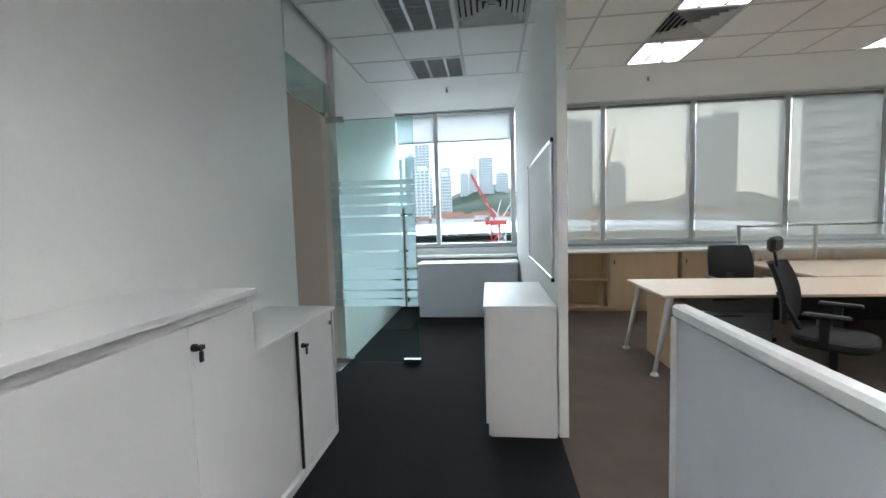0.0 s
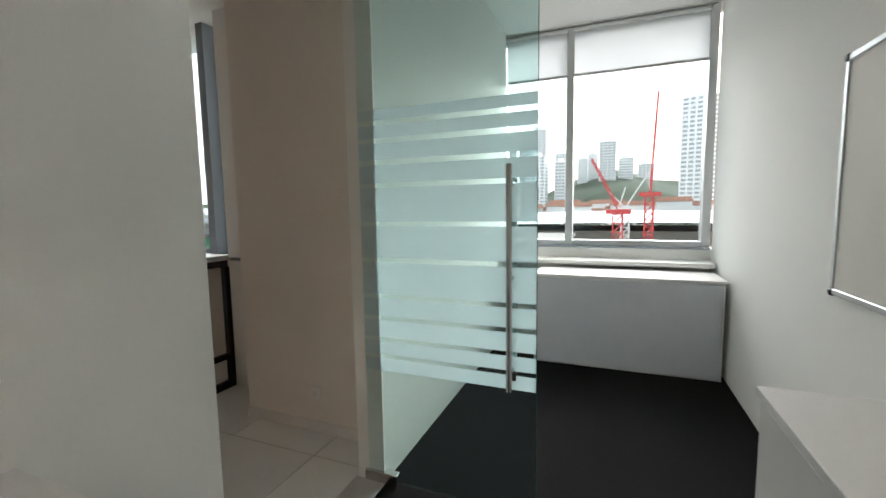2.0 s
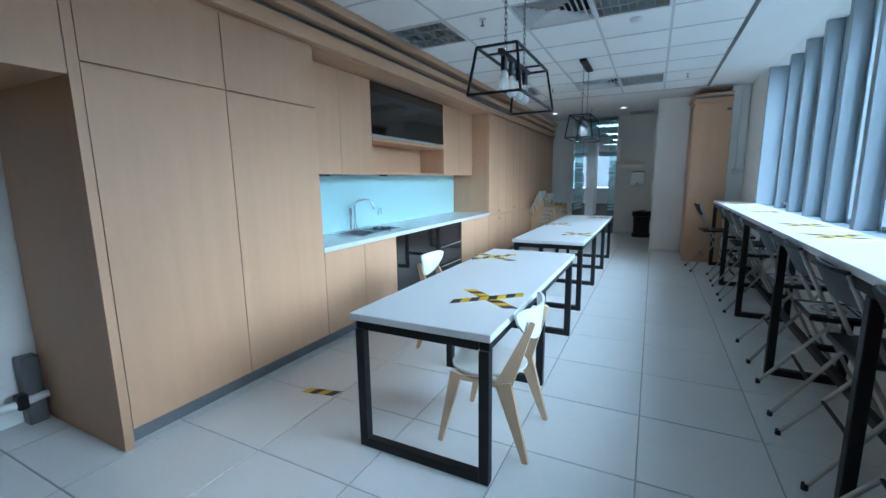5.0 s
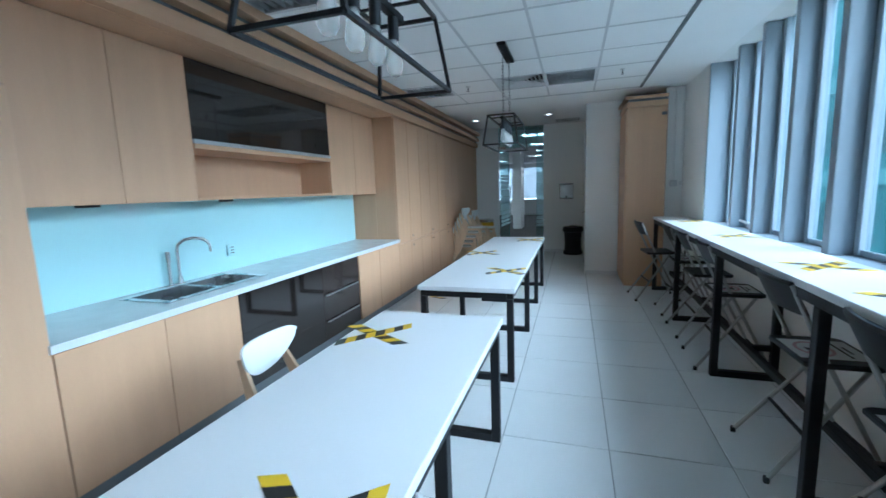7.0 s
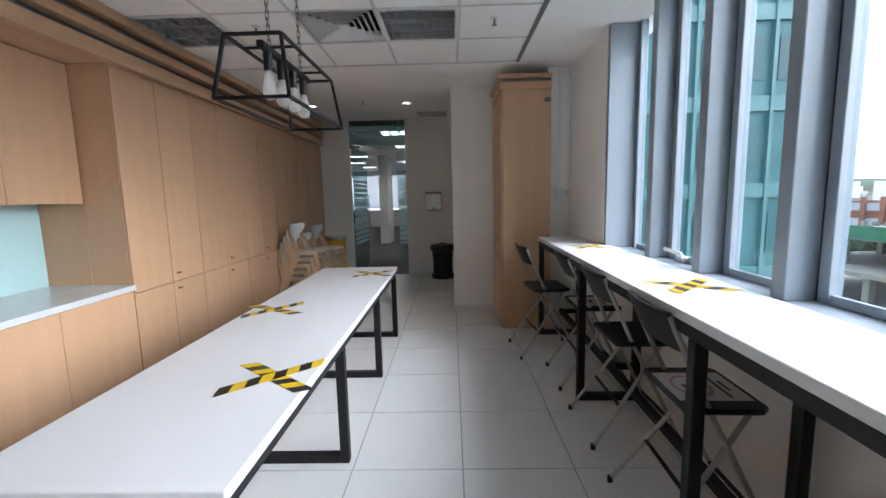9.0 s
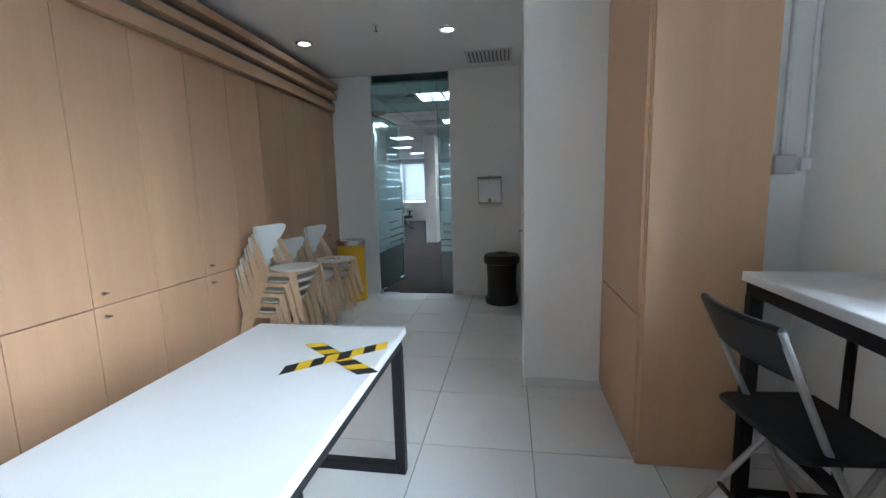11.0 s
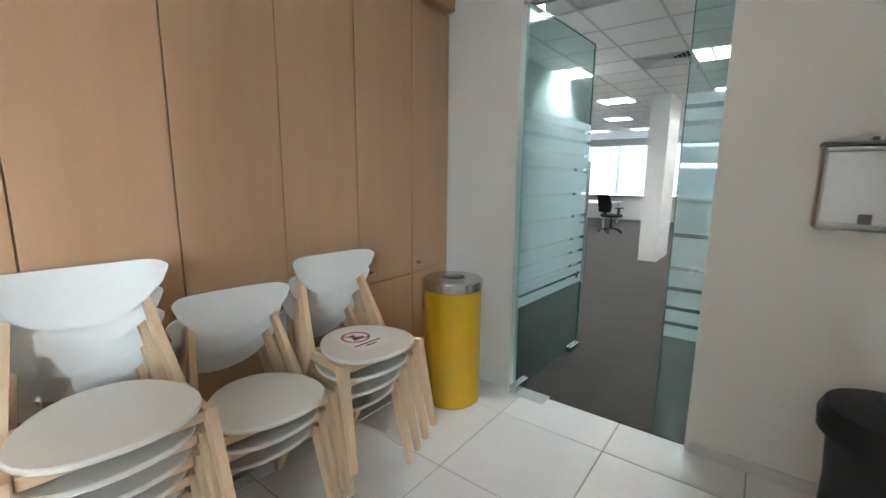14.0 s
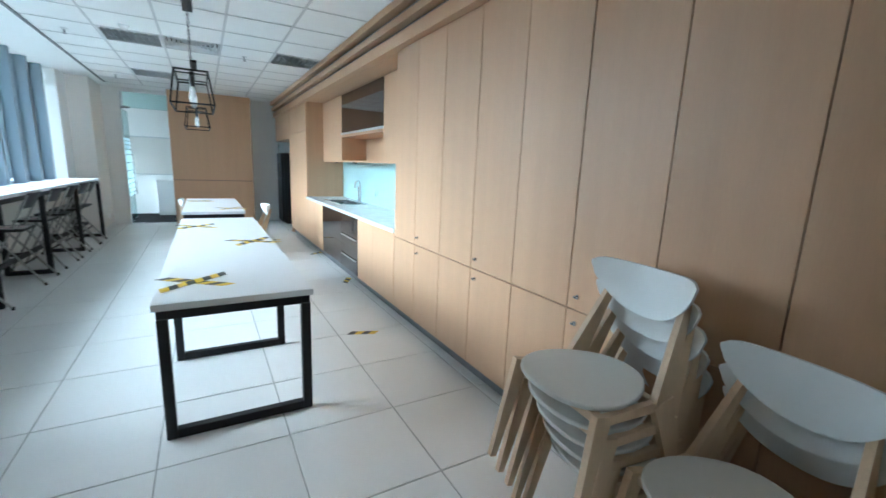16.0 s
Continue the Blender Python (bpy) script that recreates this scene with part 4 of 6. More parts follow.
# wood cabinet by the bar
post = thing("column_cabinet", (-10.7, 4.18, 0), "tall narrow oak-laminate cabinet at the end of the bar", "cabinet")
part("body", box(-11.078, 3.925, 0.0, -10.255, 4.438, 2.572, 0.002), M_WOOD, post)
part("cornice", box(-11.078, 3.905, 2.573, -10.23, 4.438, 2.647, 0.003), M_WOODH, post)
# dark grey here paints the shadow line between the two cornice boards
part("neck", box(-11.078, 3.935, 2.648, -10.26, 4.438, 2.682), M_PLINTH, post)
part("cornice", box(-11.078, 3.88, 2.683, -10.21, 4.438, 2.722, 0.003), M_WOODH, post)
part("door", box(-10.254, 3.93, 0.06, -10.236, 4.43, 2.545, 0.002), M_WOOD, post)
for z0, z1 in ((0.06, 0.785), (0.795, 2.53)):
    part("door", box(-11.06, 3.907, z0, -10.26, 3.924, z1, 0.002), M_WOOD, post)
part("bracket", box(-10.235, 4.36, 2.44, -10.212, 4.42, 2.48, 0.003), M_GREYMET, post)

# conduit and socket
cond = thing("conduit", (-10.41, 4.55, 1.5), "white double conduit and metal switch box on the wall", "conduit")
part("box", box(-10.419, 4.525, 1.45, -10.385, 4.615, 1.54, 0.004), M_ALU, cond)
part("box", box(-10.419, 4.64, 1.465, -10.39, 4.70, 1.525, 0.004), M_DIFF, cond)
for y in (4.565, 4.668):
    part("pipe", rod(bmesh.new(), (-10.405, y, 1.53), (-10.405, y, ZP), 0.011), M_WALL, cond, smooth=True)


# ---- tables ----
def long_table(x1, x0, y0, y1, frames_x, label):
    t = thing("dining_table", ((x0 + x1) / 2, (y0 + y1) / 2, 0), label, "table", "pantry tables")
    part("tabletop", box(x0, y0, 0.718, x1, y1, 0.755, 0.003), M_TOP, t)
    for y in (y0 + 0.04, y1 - 0.04):
        part("rail", box(x0 + 0.03, y - 0.025, 0.667, x1 - 0.03, y + 0.025, 0.717, 0.003), M_BLACKST, t)
    for x in frames_x:
        part("crossbar", box(x - 0.025, y0 + 0.066, 0.667, x + 0.025, y1 - 0.066, 0.717, 0.003), M_BLACKST, t)
        part("foot_bar", box(x - 0.025, y0 + 0.065, 0.0, x + 0.025, y1 - 0.065, 0.05, 0.003), M_BLACKST, t)
        for y in (y0 + 0.04, y1 - 0.04):
            part("leg", box(x - 0.025, y - 0.025, 0.0, x + 0.025, y + 0.025, 0.666, 0.003), M_BLACKST, t)
    return t


long_table(-3.79, -5.98, 2.04, 2.81, (-3.835, -4.90, -5.93), "long white-topped table on black steel frames")
long_table(-6.685, -10.09, 2.005, 2.785, (-6.73, -7.92, -9.04, -10.05), "very long white-topped table on four black steel frames")

bar_t = thing("bar_counter", (-6.5, 4.4, 0), "long white window bar counter on black steel frames", "bar counter")
part("counter_top", box(-10.10, 4.15, 1.003, -2.905, 4.605, 1.042, 0.003), M_TOP, bar_t)
for y in (4.18, 4.57):
    part("rail", box(-10.07, y - 0.025, 0.952, -2.935, y + 0.025, 1.002, 0.003), M_BLACKST, bar_t)
for x in (-2.935, -4.32, -5.76, -7.19, -8.61, -10.05):
    part("crossbar", box(x - 0.025, 4.206, 0.952, x + 0.025, 4.544, 1.002, 0.003), M_BLACKST, bar_t)
    part("foot_bar", box(x - 0.025, 4.205, 0.0, x + 0.025, 4.545, 0.05, 0.003), M_BLACKST, bar_t)
    part("stub", box(x - 0.02, 4.41, 0.23, x + 0.02, 4.544, 0.27, 0.003), M_BLACKST, bar_t)
    for y in (4.18, 4.57):
        part("leg", box(x - 0.025, y - 0.025, 0.0, x + 0.025, y + 0.025, 0.951, 0.003), M_BLACKST, bar_t)
part("foot_rail", box(-10.07, 4.37, 0.225, -2.935, 4.41, 0.275, 0.003), M_BLACKST, bar_t)
askew(bar_t)


# ---- hazard tape ----
def tape(x, y, z, length, rz, name="hazard_tape"):
    """One striped strip: black and yellow pieces side by side."""
    t = thing(name, (x, y, z), "yellow and black hazard tape stuck down flat", "tape", "hazard tapes", rz)
    n = max(3, round(length / 0.055))
    w = length / n
    for k in range(n):
        x0 = -length / 2 + k * w
        o = [(x0 - 0.02, -0.034), (x0 + w - 0.02, -0.034), (x0 + w + 0.02, 0.034), (x0 + 0.02, 0.034)]
        part("stripe", slab(bmesh.new(), o, 0.0005, 0.0015), M_TAPEB if k % 2 else M_TAPEY, t, local=True)
    return t


def tape_cross(x, y, z, rz=0.0, length=0.44):
    tape(x, y, z, length, rz + 52)
    tape(x, y, z + 0.0014, length, rz - 48)


for x, y in ((-4.33, 2.60), (-5.56, 2.195), (-7.37, 2.62), (-8.43, 2.17), (-9.70, 2.60)):
    tape_cross(x, y, 0.755, 0 if y > 2.4 else 8)
for x in (-4.02, -5.56, -6.27, -7.67, -9.2):
    tape_cross(x, 4.405 - (x + 2.93) * 0.0175, 1.042, 0, 0.37)
for x, y, rz in ((-4.16, 1.45, 102), (-9.10, 1.37, 70), (-7.38, 1.00, 150), (-5.60, 0.98, 120)):
    tape(x, y, 0.0008, 0.24, rz)



# ---- bentwood chairs ----
def seat_outline():
    """A rounded triangle, widest towards the front."""
    out = []
    for k in range(32):
        a = 2 * math.pi * k / 32
        c, sn = math.cos(a), math.sin(a)
        x = 0.202 * math.copysign(abs(c) ** 0.88, c) * (1.0 + 0.17 * sn)
        out.append((x, 0.205 * sn + 0.006))
    return out


def wood_chair(label, group):
    t = thing("dining_chair", (0, 0, 0), label, "chair", group)
    part("seat", slab(bmesh.new(), seat_outline(), 0.410, 0.427, 0.004), M_SHELL, t, smooth=True, local=True)
    bm = bmesh.new()
    n, m = 26, 5
    grid = []
    for layer in (0.0, 0.013):
        rows = []
        for i in range(n + 1):
            u = -1 + 2 * i / n
            top_z = 0.785 + 0.012 * u * u - 0.022 * abs(u) ** 12
            low_z = top_z - 0.010 - 0.172 * max(0.0, 1 - abs(u) ** 2.2) ** 0.62
            col = []
            for j in range(m + 1):
                z = low_z + (top_z - low_z) * j / m
                y = -0.175 - 0.075 * (1 - u * u) - 0.10 * (z - 0.6) - layer
                col.append(bm.verts.new((0.219 * u, y, z)))
            rows.append(col)
        grid.append(rows)
    f, b = grid
    for i in range(n):
        for j in range(m):
            bm.faces.new((f[i][j], f[i + 1][j], f[i + 1][j + 1], f[i][j + 1]))
            bm.faces.new((b[i][j], b[i][j + 1], b[i + 1][j + 1], b[i + 1][j]))
        bm.faces.new((f[i][m], f[i + 1][m], b[i + 1][m], b[i][m]))
        bm.faces.new((f[i + 1][0], f[i][0], b[i][0], b[i + 1][0]))
    for i in (0, n):
        for j in range(m):
            bm.faces.new((f[i][j], f[i][j + 1], b[i][j + 1], b[i][j]))
    part("backrest", bm, M_BACK, t, smooth=True, local=True)
    for s in (-1, 1):
        bm = bmesh.new()
        bar(bm, (s * 0.226, 0.215, 0.0), (s * 0.204, 0.125, 0.409), 0.024, 0.026, 0.026, 0.062)
        part("leg", bm, M_BIRCH, t, local=True)
        bm = bmesh.new()
        bar(bm, (s * 0.216, -0.262, 0.0), (s * 0.200, -0.135, 0.40), 0.026, 0.028, 0.026, 0.085)
        bar(bm, (s * 0.200, -0.135, 0.38), (s * 0.148, -0.268, 0.725), 0.026, 0.085, 0.020, 0.026)
        part("leg", bm, M_BIRCH, t, local=True)
        bm = bmesh.new()
        bar(bm, (s * 0.198, -0.13, 0.388), (s * 0.200, 0.13, 0.388), 0.022, 0.035, 0.022, 0.030)
        part("apron", bm, M_BIRCH, t, local=True)
    part("crosspiece", box(-0.187, -0.12, 0.375, 0.187, -0.09, 0.409, 0.003), M_BIRCH, t, local=True)
    part("crosspiece", box(-0.187, 0.11, 0.375, 0.187, 0.14, 0.409, 0.003), M_BIRCH, t, local=True)
    return t


chair = wood_chair("white bentwood chair with birch legs pulled up to a table", "chairs at the tables")
chair.matrix_basis = pose(-4.265, 2.645, 0, 0, 0, 180)
copy_thing(chair, pose(-5.33, 1.92, 0, 0, 0, 4))
stacked = None
for x, y, count, rz in ((-11.543, 1.20, 5, -5.5), (-12.012, 1.22, 3, -5), (-12.47, 1.225, 4, -4.5)):
    for k in range(count):
        m = pose(x + 0.004 * math.sin(3 * k), y + 0.048 * k, 0.09 * k, 0, 0, rz + 1.5 * math.sin(2 * k + x))
        c = copy_thing(chair, m)
        c["label"] = "white bentwood chair with birch legs in a stack by the cabinets"
        c["group"] = "stacked chairs"


def seat_sign(x, y, z, rz, size=1.0):
    """A taped paper with a round no-sitting mark and two lines of print."""
    t = thing("seat_notice", (x, y, z), "white paper with a red no-sitting sign on a seat", "notice", "seat notices", rz)
    part("sheet", box(-0.085, -0.12, 0.0006, 0.085, 0.12, 0.0012), M_PAPER, t, local=True)
    bm = bmesh.new()
    n = 24
    for k in range(n):
        a, b = 2 * math.pi * k / n, 2 * math.pi * (k + 1) / n
        v = [bm.verts.new((r * math.cos(q), 0.03 + r * math.sin(q), 0.0016)) for r, q in ((0.066, a), (0.066, b), (0.054, b), (0.054, a))]
        bm.faces.new(v)
    bar(bm, (-0.04, 0.07, 0.0014), (0.04, -0.01, 0.0014), 0.0008, 0.01, side=(0, 0, 1))
    part("ring", bm, M_FADED if size > 1 else M_RED, t, local=True)
    bm = bmesh.new()
    slab(bm, [(-0.03, 0.0), (0.025, -0.005), (0.03, 0.02), (0.0, 0.03), (0.01, 0.06), (-0.015, 0.06), (-0.02, 0.03)], 0.0013, 0.0017)
    part("figure", bm, M_INK, t, local=True)
    for y0, w in ((-0.065, 0.07), (-0.088, 0.03)):
        part("text_bar", box(-w, y0, 0.0013, w, y0 + 0.010, 0.0016), M_INK, t, local=True)
    t.matrix_basis = t.matrix_basis @ Matrix.Diagonal((size * 1.1, size * 0.85, 1, 1)) if size > 1 else t.matrix_basis
    return t


seat_sign(-12.46, 1.225 + 0.144 - 0.02, 0.09 * 3 + 0.427, 176)


# ---- folding bar stools ----
def bar_stool():
    t = thing("bar_stool", (0, 0, 0), "black folding bar stool with silver legs at the window bar", "bar stool", "folding bar stools")
    for s in (-1, 1):
        bm = bmesh.new()
        rod(bm, (s * 0.195, 0.27, 0.012), (s * 0.185, -0.05, 0.66), 0.0115)
        rod(bm, (s * 0.185, -0.05, 0.66), (s * 0.192, -0.205, 1.005), 0.0115)
        part("back_leg", bm, M_TUBE, t, smooth=True, local=True)
        bm = bmesh.new()
        rod(bm, (s * 0.232, -0.26, 0.012), (s * 0.168, 0.14, 0.60), 0.0115)
        part("front_leg", bm, M_TUBE, t, smooth=True, local=True)
        for x, y in ((0.195, 0.27), (0.232, -0.26)):
            part("foot_cap", rod(bmesh.new(), (s * x, y, 0.0), (s * x, y, 0.03), 0.015), M_BLACKPL, t, smooth=True, local=True)
    bm = bmesh.new()
    rod(bm, (-0.195, 0.205, 0.145), (0.195, 0.205, 0.145), 0.011)
    part("footrest", bm, M_BLACKST, t, smooth=True, local=True)
    part("footrest", rod(bmesh.new(), (-0.206, -0.10, 0.248), (0.206, -0.10, 0.248), 0.010), M_BLACKST, t, smooth=True, local=True)
    o = [(-0.19, -0.13), (0.19, -0.13), (0.205, -0.10), (0.205, 0.17), (0.18, 0.20), (-0.18, 0.20), (-0.205, 0.17), (-0.205, -0.10)]
    part("seat", slab(bmesh.new(), o, 0.605, 0.632, 0.006), M_BLACKPL, t, local=True)
    bm = bmesh.new()
    n = 10
    prev = None
    for i in range(n + 1):
        u = -1 + 2 * i / n
        y = -0.11 - 0.028 * (1 - u * u)
        ring = []
        for z, lean in ((0.855, -0.014), (0.87, -0.020), (1.005, -0.085), (1.02, -0.090)):
            inset = 0.012 if z in (0.855, 1.02) else 0.0
            ring.append(bm.verts.new((0.195 * u * (1 - inset), y + lean, z)))
        for z, lean in ((1.02, -0.102), (1.005, -0.108), (0.87, -0.043), (0.855, -0.036)):
            ring.append(bm.verts.new((0.195 * u, y + lean, z)))
        if prev:
            for a in range(8):
                b = (a + 1) % 8
                bm.faces.new((prev[a], prev[b], ring[b], ring[a]))
        else:
            bm.faces.new(ring)
        prev = ring
    bm.faces.new(prev[::-1])
    part("backrest", bm, M_BLACKPL, t, smooth=True, local=True)
    return t


stool = bar_stool()
SPOTS = ((-3.50, 4.34, 2), (-4.02, 4.34, -2), (-4.66, 4.335, 1), (-5.32, 4.34, -2), (-6.145, 4.34, 1), (-7.495, 4.34, -1), (-8.245, 4.34, 1), (-8.985, 4.335, 0), (-9.62, 4.105, 6))
stool.matrix_basis = ASKEW @ pose(SPOTS[0][0], SPOTS[0][1], 0, 0, 0, SPOTS[0][2])
for x, y, rz in SPOTS[1:]:
    copy_thing(stool, ASKEW @ pose(x, y, 0, 0, 0, rz))
for x, y, rz in (SPOTS[3], SPOTS[4], SPOTS[5], SPOTS[7]):
    askew(seat_sign(x, y + 0.03, 0.632, rz + 180, 1.45))


# ---- pendant lamps ----
def cage_pendant(cx, cy):
    t = thing("pendant_lamp", (cx, cy, ZP), "black wire-cage pendant lamp with four clear bulbs", "pendant lamp", "cage pendant lamps")
    part("canopy", box(cx - 0.30, cy - 0.04, ZP - 0.035, cx + 0.30, cy + 0.04, ZP - 0.004, 0.003), M_BLACKST, t)
    zt, zb = 2.175, 1.908
    tx, ty, lx, ly = 0.365, 0.12, 0.415, 0.158
    top_c = [(cx + a * tx, cy + b * ty, zt) for a, b in ((-1, -1), (1, -1), (1, 1), (-1, 1))]
    low_c = [(cx + a * lx, cy + b * ly, zb) for a, b in ((-1, -1), (1, -1), (1, 1), (-1, 1))]
    for i in range(4):
        j = (i + 1) % 4
        for p, q in ((top_c[i], top_c[j]), (low_c[i], low_c[j]), (top_c[i], low_c[i])):
            part("cage_bar", bar(bmesh.new(), p, q, 0.013, 0.013, side=(0, 0, 1) if p[2] == q[2] else (1, 0, 0)), M_BLACKST, t)
    for s in (-1, 1):
        part("cage_bar", bar(bmesh.new(), (cx + s * 0.2, cy - ty, zt), (cx + s * 0.2, cy + ty, zt), 0.01, 0.01, side=(0, 0, 1)), M_BLACKST, t)
    part("lamp_bar", box(cx - 0.30, cy - 0.016, zt - 0.03, cx + 0.30, cy + 0.016, zt, 0.003), M_BLACKST, t)
    for k in range(4):
        x = cx - 0.225 + 0.15 * k
        so = part("lamp_socket", rod(bmesh.new(), (x, cy, zt - 0.03), (x, cy, zt - 0.11), 0.020, seg=14), M_BLACKPL, t, smooth=True)
        no_shadow(part("bulb", lathe(bmesh.new(), [(0.014, zt - 0.11), (0.022, zt - 0.14), (0.031, zt - 0.19), (0.030, zt - 0.215), (0.018, zt - 0.235), (0.002, zt - 0.24)], x, cy, 18), M_BULB, t, smooth=True))
        bm = bmesh.new()
        for q in range(5):
            a = 2 * math.pi * q / 5
            rod(bm, (x + 0.008 * math.cos(a), cy + 0.008 * math.sin(a), zt - 0.12), (x + 0.013 * math.cos(a), cy + 0.013 * math.sin(a), zt - 0.20), 0.0012, seg=5)
        part("filament", bm, M_UNLIT, t)
    for s in (-1, 1):
        bm = bmesh.new()
        n = 20
        z0, z1 = zt, ZP - 0.035
        for k in range(n):
            za, zb2 = z0 + (z1 - z0) * k / n, z0 + (z1 - z0) * (k + 1) / n
            w = 0.008
            x = cx + s * 0.2
            if k % 2:
                bx(bm, x - w, cy - 0.0015, za - 0.005, x - w + 0.003, cy + 0.0015, zb2 + 0.005)
                bx(bm, x + w - 0.003, cy - 0.0015, za - 0.005, x + w, cy + 0.0015, zb2 + 0.005)
            else:
                bx(bm, x - 0.0015, cy - w, za - 0.005, x + 0.0015, cy - w + 0.003, zb2 + 0.005)
                bx(bm, x - 0.0015, cy + w - 0.003, za - 0.005, x + 0.0015, cy + w, zb2 + 0.005)
        part("chain", bm, M_GREYMET, t)
    return t


cage_pendant(-7.905, 2.56)
cage_pendant(-4.92, 2.557)

# ---- vestibule things ----
yb = thing("waste_bin", (-13.33, 1.235, 0), "tall yellow metal bin with steel top and round opening", "bin")
part("body", lathe(bmesh.new(), [(0.178, 0.0), (0.184, 0.008), (0.180, 0.03), (0.180, 0.745)], -13.34, 1.225, 36), M_YEL, yb, smooth=True)
part("lid", lathe(bmesh.new(), [(0.182, 0.735), (0.187, 0.74), (0.187, 0.79), (0.178, 0.80), (0.074, 0.804), (0.072, 0.79), (0.068, 0.70)], -13.34, 1.225, 36), M_CHROME, yb, smooth=True)
part("liner", lathe(bmesh.new(), [(0.066, 0.69), (0.0, 0.688)], -13.34, 1.225, 24), M_VOID, yb)
bb = thing("trash_can", (-13.30, 3.19, 0), "black round plastic trash can with a wide lid", "bin")
part("body", lathe(bmesh.new(), [(0.195, 0.0), (0.205, 0.02), (0.205, 0.06), (0.178, 0.10), (0.176, 0.30), (0.188, 0.51)], -13.30, 3.19, 36), M_BLACKPL, bb, smooth=True)
part("lid", lathe(bmesh.new(), [(0.190, 0.50), (0.218, 0.51), (0.222, 0.57), (0.205, 0.61), (0.10, 0.625), (0.0, 0.63)], -13.30, 3.19, 36), M_BLACKPL, bb, smooth=True)
part("flap", box(-13.36, 3.13, 0.618, -13.22, 3.25, 0.64, 0.01), M_BLACKPL, bb)
disp = thing("towel_dispenser", (-13.62, 3.04, 1.22), "wall-mounted steel paper towel dispenser", "dispenser")
part("body", box(-13.648, 2.89, 1.22, -13.55, 3.19, 1.56, 0.012), M_CHROME, disp)
part("cover", box(-13.552, 2.90, 1.245, -13.535, 3.18, 1.535, 0.012), M_ALU, disp)
part("top_edge", box(-13.648, 2.885, 1.555, -13.535, 3.195, 1.568, 0.003), M_GREYMET, disp)
part("lock", box(-13.60, 3.03, 1.566, -13.57, 3.05, 1.585, 0.003), M_GREYMET, disp)
part("sheet_slot", box(-13.537, 3.02, 1.25, -13.530, 3.06, 1.29, 0.003), M_GREYMET, disp)
solo("wall_hook", rod(bmesh.new(), (-13.649, 3.03, 2.2), (-13.63, 3.03, 2.2), 0.014, seg=14), M_DIFF, "small round white wall hook", "hook")
ol = thing("power_outlet", (-1.84, 4.235, 0.25), "white square power outlet plate low on the wall", "socket")
part("plate", box(-1.885, 4.226, 0.205, -1.795, 4.239, 0.295, 0.003), M_PAPER, ol)
part("pin_hole", box(-1.855, 4.224, 0.235, -1.825, 4.227, 0.262), M_DIFF, ol)

# ---- alcove ----
fridge = thing("fridge", (-1.75, 0.6, 0), "tall black fridge standing in the alcove", "fridge")
part("body", box(-2.06, 0.12, 0.03, -1.46, 0.90, 1.66, 0.008), M_BLACKPL, fridge)
for z0, z1 in ((0.05, 1.05), (1.06, 1.655)):
    d = part("door", box(-2.06, 0.902, z0, -1.46, 0.955, z1, 0.008), M_BLACKPL, fridge)
    part("handle", rod(bmesh.new(), (-2.0, 0.985, max(z0 + 0.5, 1.12)), (-2.0, 0.985, max(z0 + 0.5, 1.12) + 0.3), 0.01), M_CHROME, d)
part("foot", box(-2.0, 0.2, 0.0, -1.52, 0.85, 0.03), M_BLACKPL, fridge)
pipe = thing("water_pipe", (-2.7, 0.2, 0.12), "white water pipe with valve along the alcove wall", "pipe")
part("pipe", rod(bmesh.new(), (-3.2, 0.16, 0.17), (-2.2, 0.16, 0.12), 0.024), M_DIFF, pipe, smooth=True)
part("valve", box(-3.10, 0.13, 0.13, -3.05, 0.20, 0.22, 0.006), M_BLACKPL, pipe)
stand = thing("tap_stand", (-2.74, 0.3, 0), "grey standpipe with a small tap in the alcove", "tap")
part("post", bar(bmesh.new(), (-2.70, 0.22, 0.0), (-2.78, 0.25, 0.62), 0.05, 0.03), M_GREYMET, stand)
part("tap", box(-2.83, 0.22, 0.60, -2.72, 0.34, 0.67, 0.01), M_GREYMET, stand)
part("base", box(-2.80, 0.15, 0, -2.60, 0.30, 0.02, 0.004), M_GREYMET, stand)
solo("cable_trunk", box(-3.19, 0.06, 0.0, -3.10, 0.15, 0.42, 0.004), M_GREYMET, "grey metal trunking in the alcove corner", "trunking")

# ---- office: white cabinets ----
def lock_key(bm, x, y, z):
    rod(bm, (x, y, z), (x + 0.012, y, z), 0.014, seg=14)
    bx(bm, x + 0.012, y - 0.004, z - 0.010, x + 0.03, y + 0.022, z + 0.006)
    bx(bm, x + 0.016, y + 0.002, z - 0.055, x + 0.026, y + 0.022, z - 0.014, 0.004)
    return bm


hi = thing("storage_cabinet", (-0.95, 0.6, 0), "tall white office cabinet with sliding doors and a key", "cabinet", "white office cabinets")
part("body", box(-1.266, -0.35, 0.05, -0.80, 1.655, 1.085), M_CABW, hi)
part("top", box(-1.267, -0.36, 1.138, -0.755, 1.67, 1.165, 0.002), M_CABW, hi)
part("rail", box(-1.26, -0.35, 1.085, -0.80, 1.655, 1.138), M_CABW, hi)
part("plinth", box(-1.26, -0.34, 0, -0.82, 1.645, 0.05), M_CABW, hi)
for a, b in ((-0.35, 0.62), (0.63, 1.255), (1.258, 1.655)):
    part("door", box(-0.799, a, 0.05, -0.772, b, 1.098, 0.0015), M_CABW, hi)
part("lock", lock_key(bmesh.new(), -0.772, 1.275, 1.02), M_BLACKPL, hi, "black lock with hanging key")
lo = thing("storage_cabinet", (-1.0, 2.14, 0), "low white office cabinet with sliding doors beside the doorway", "cabinet", "white office cabinets")
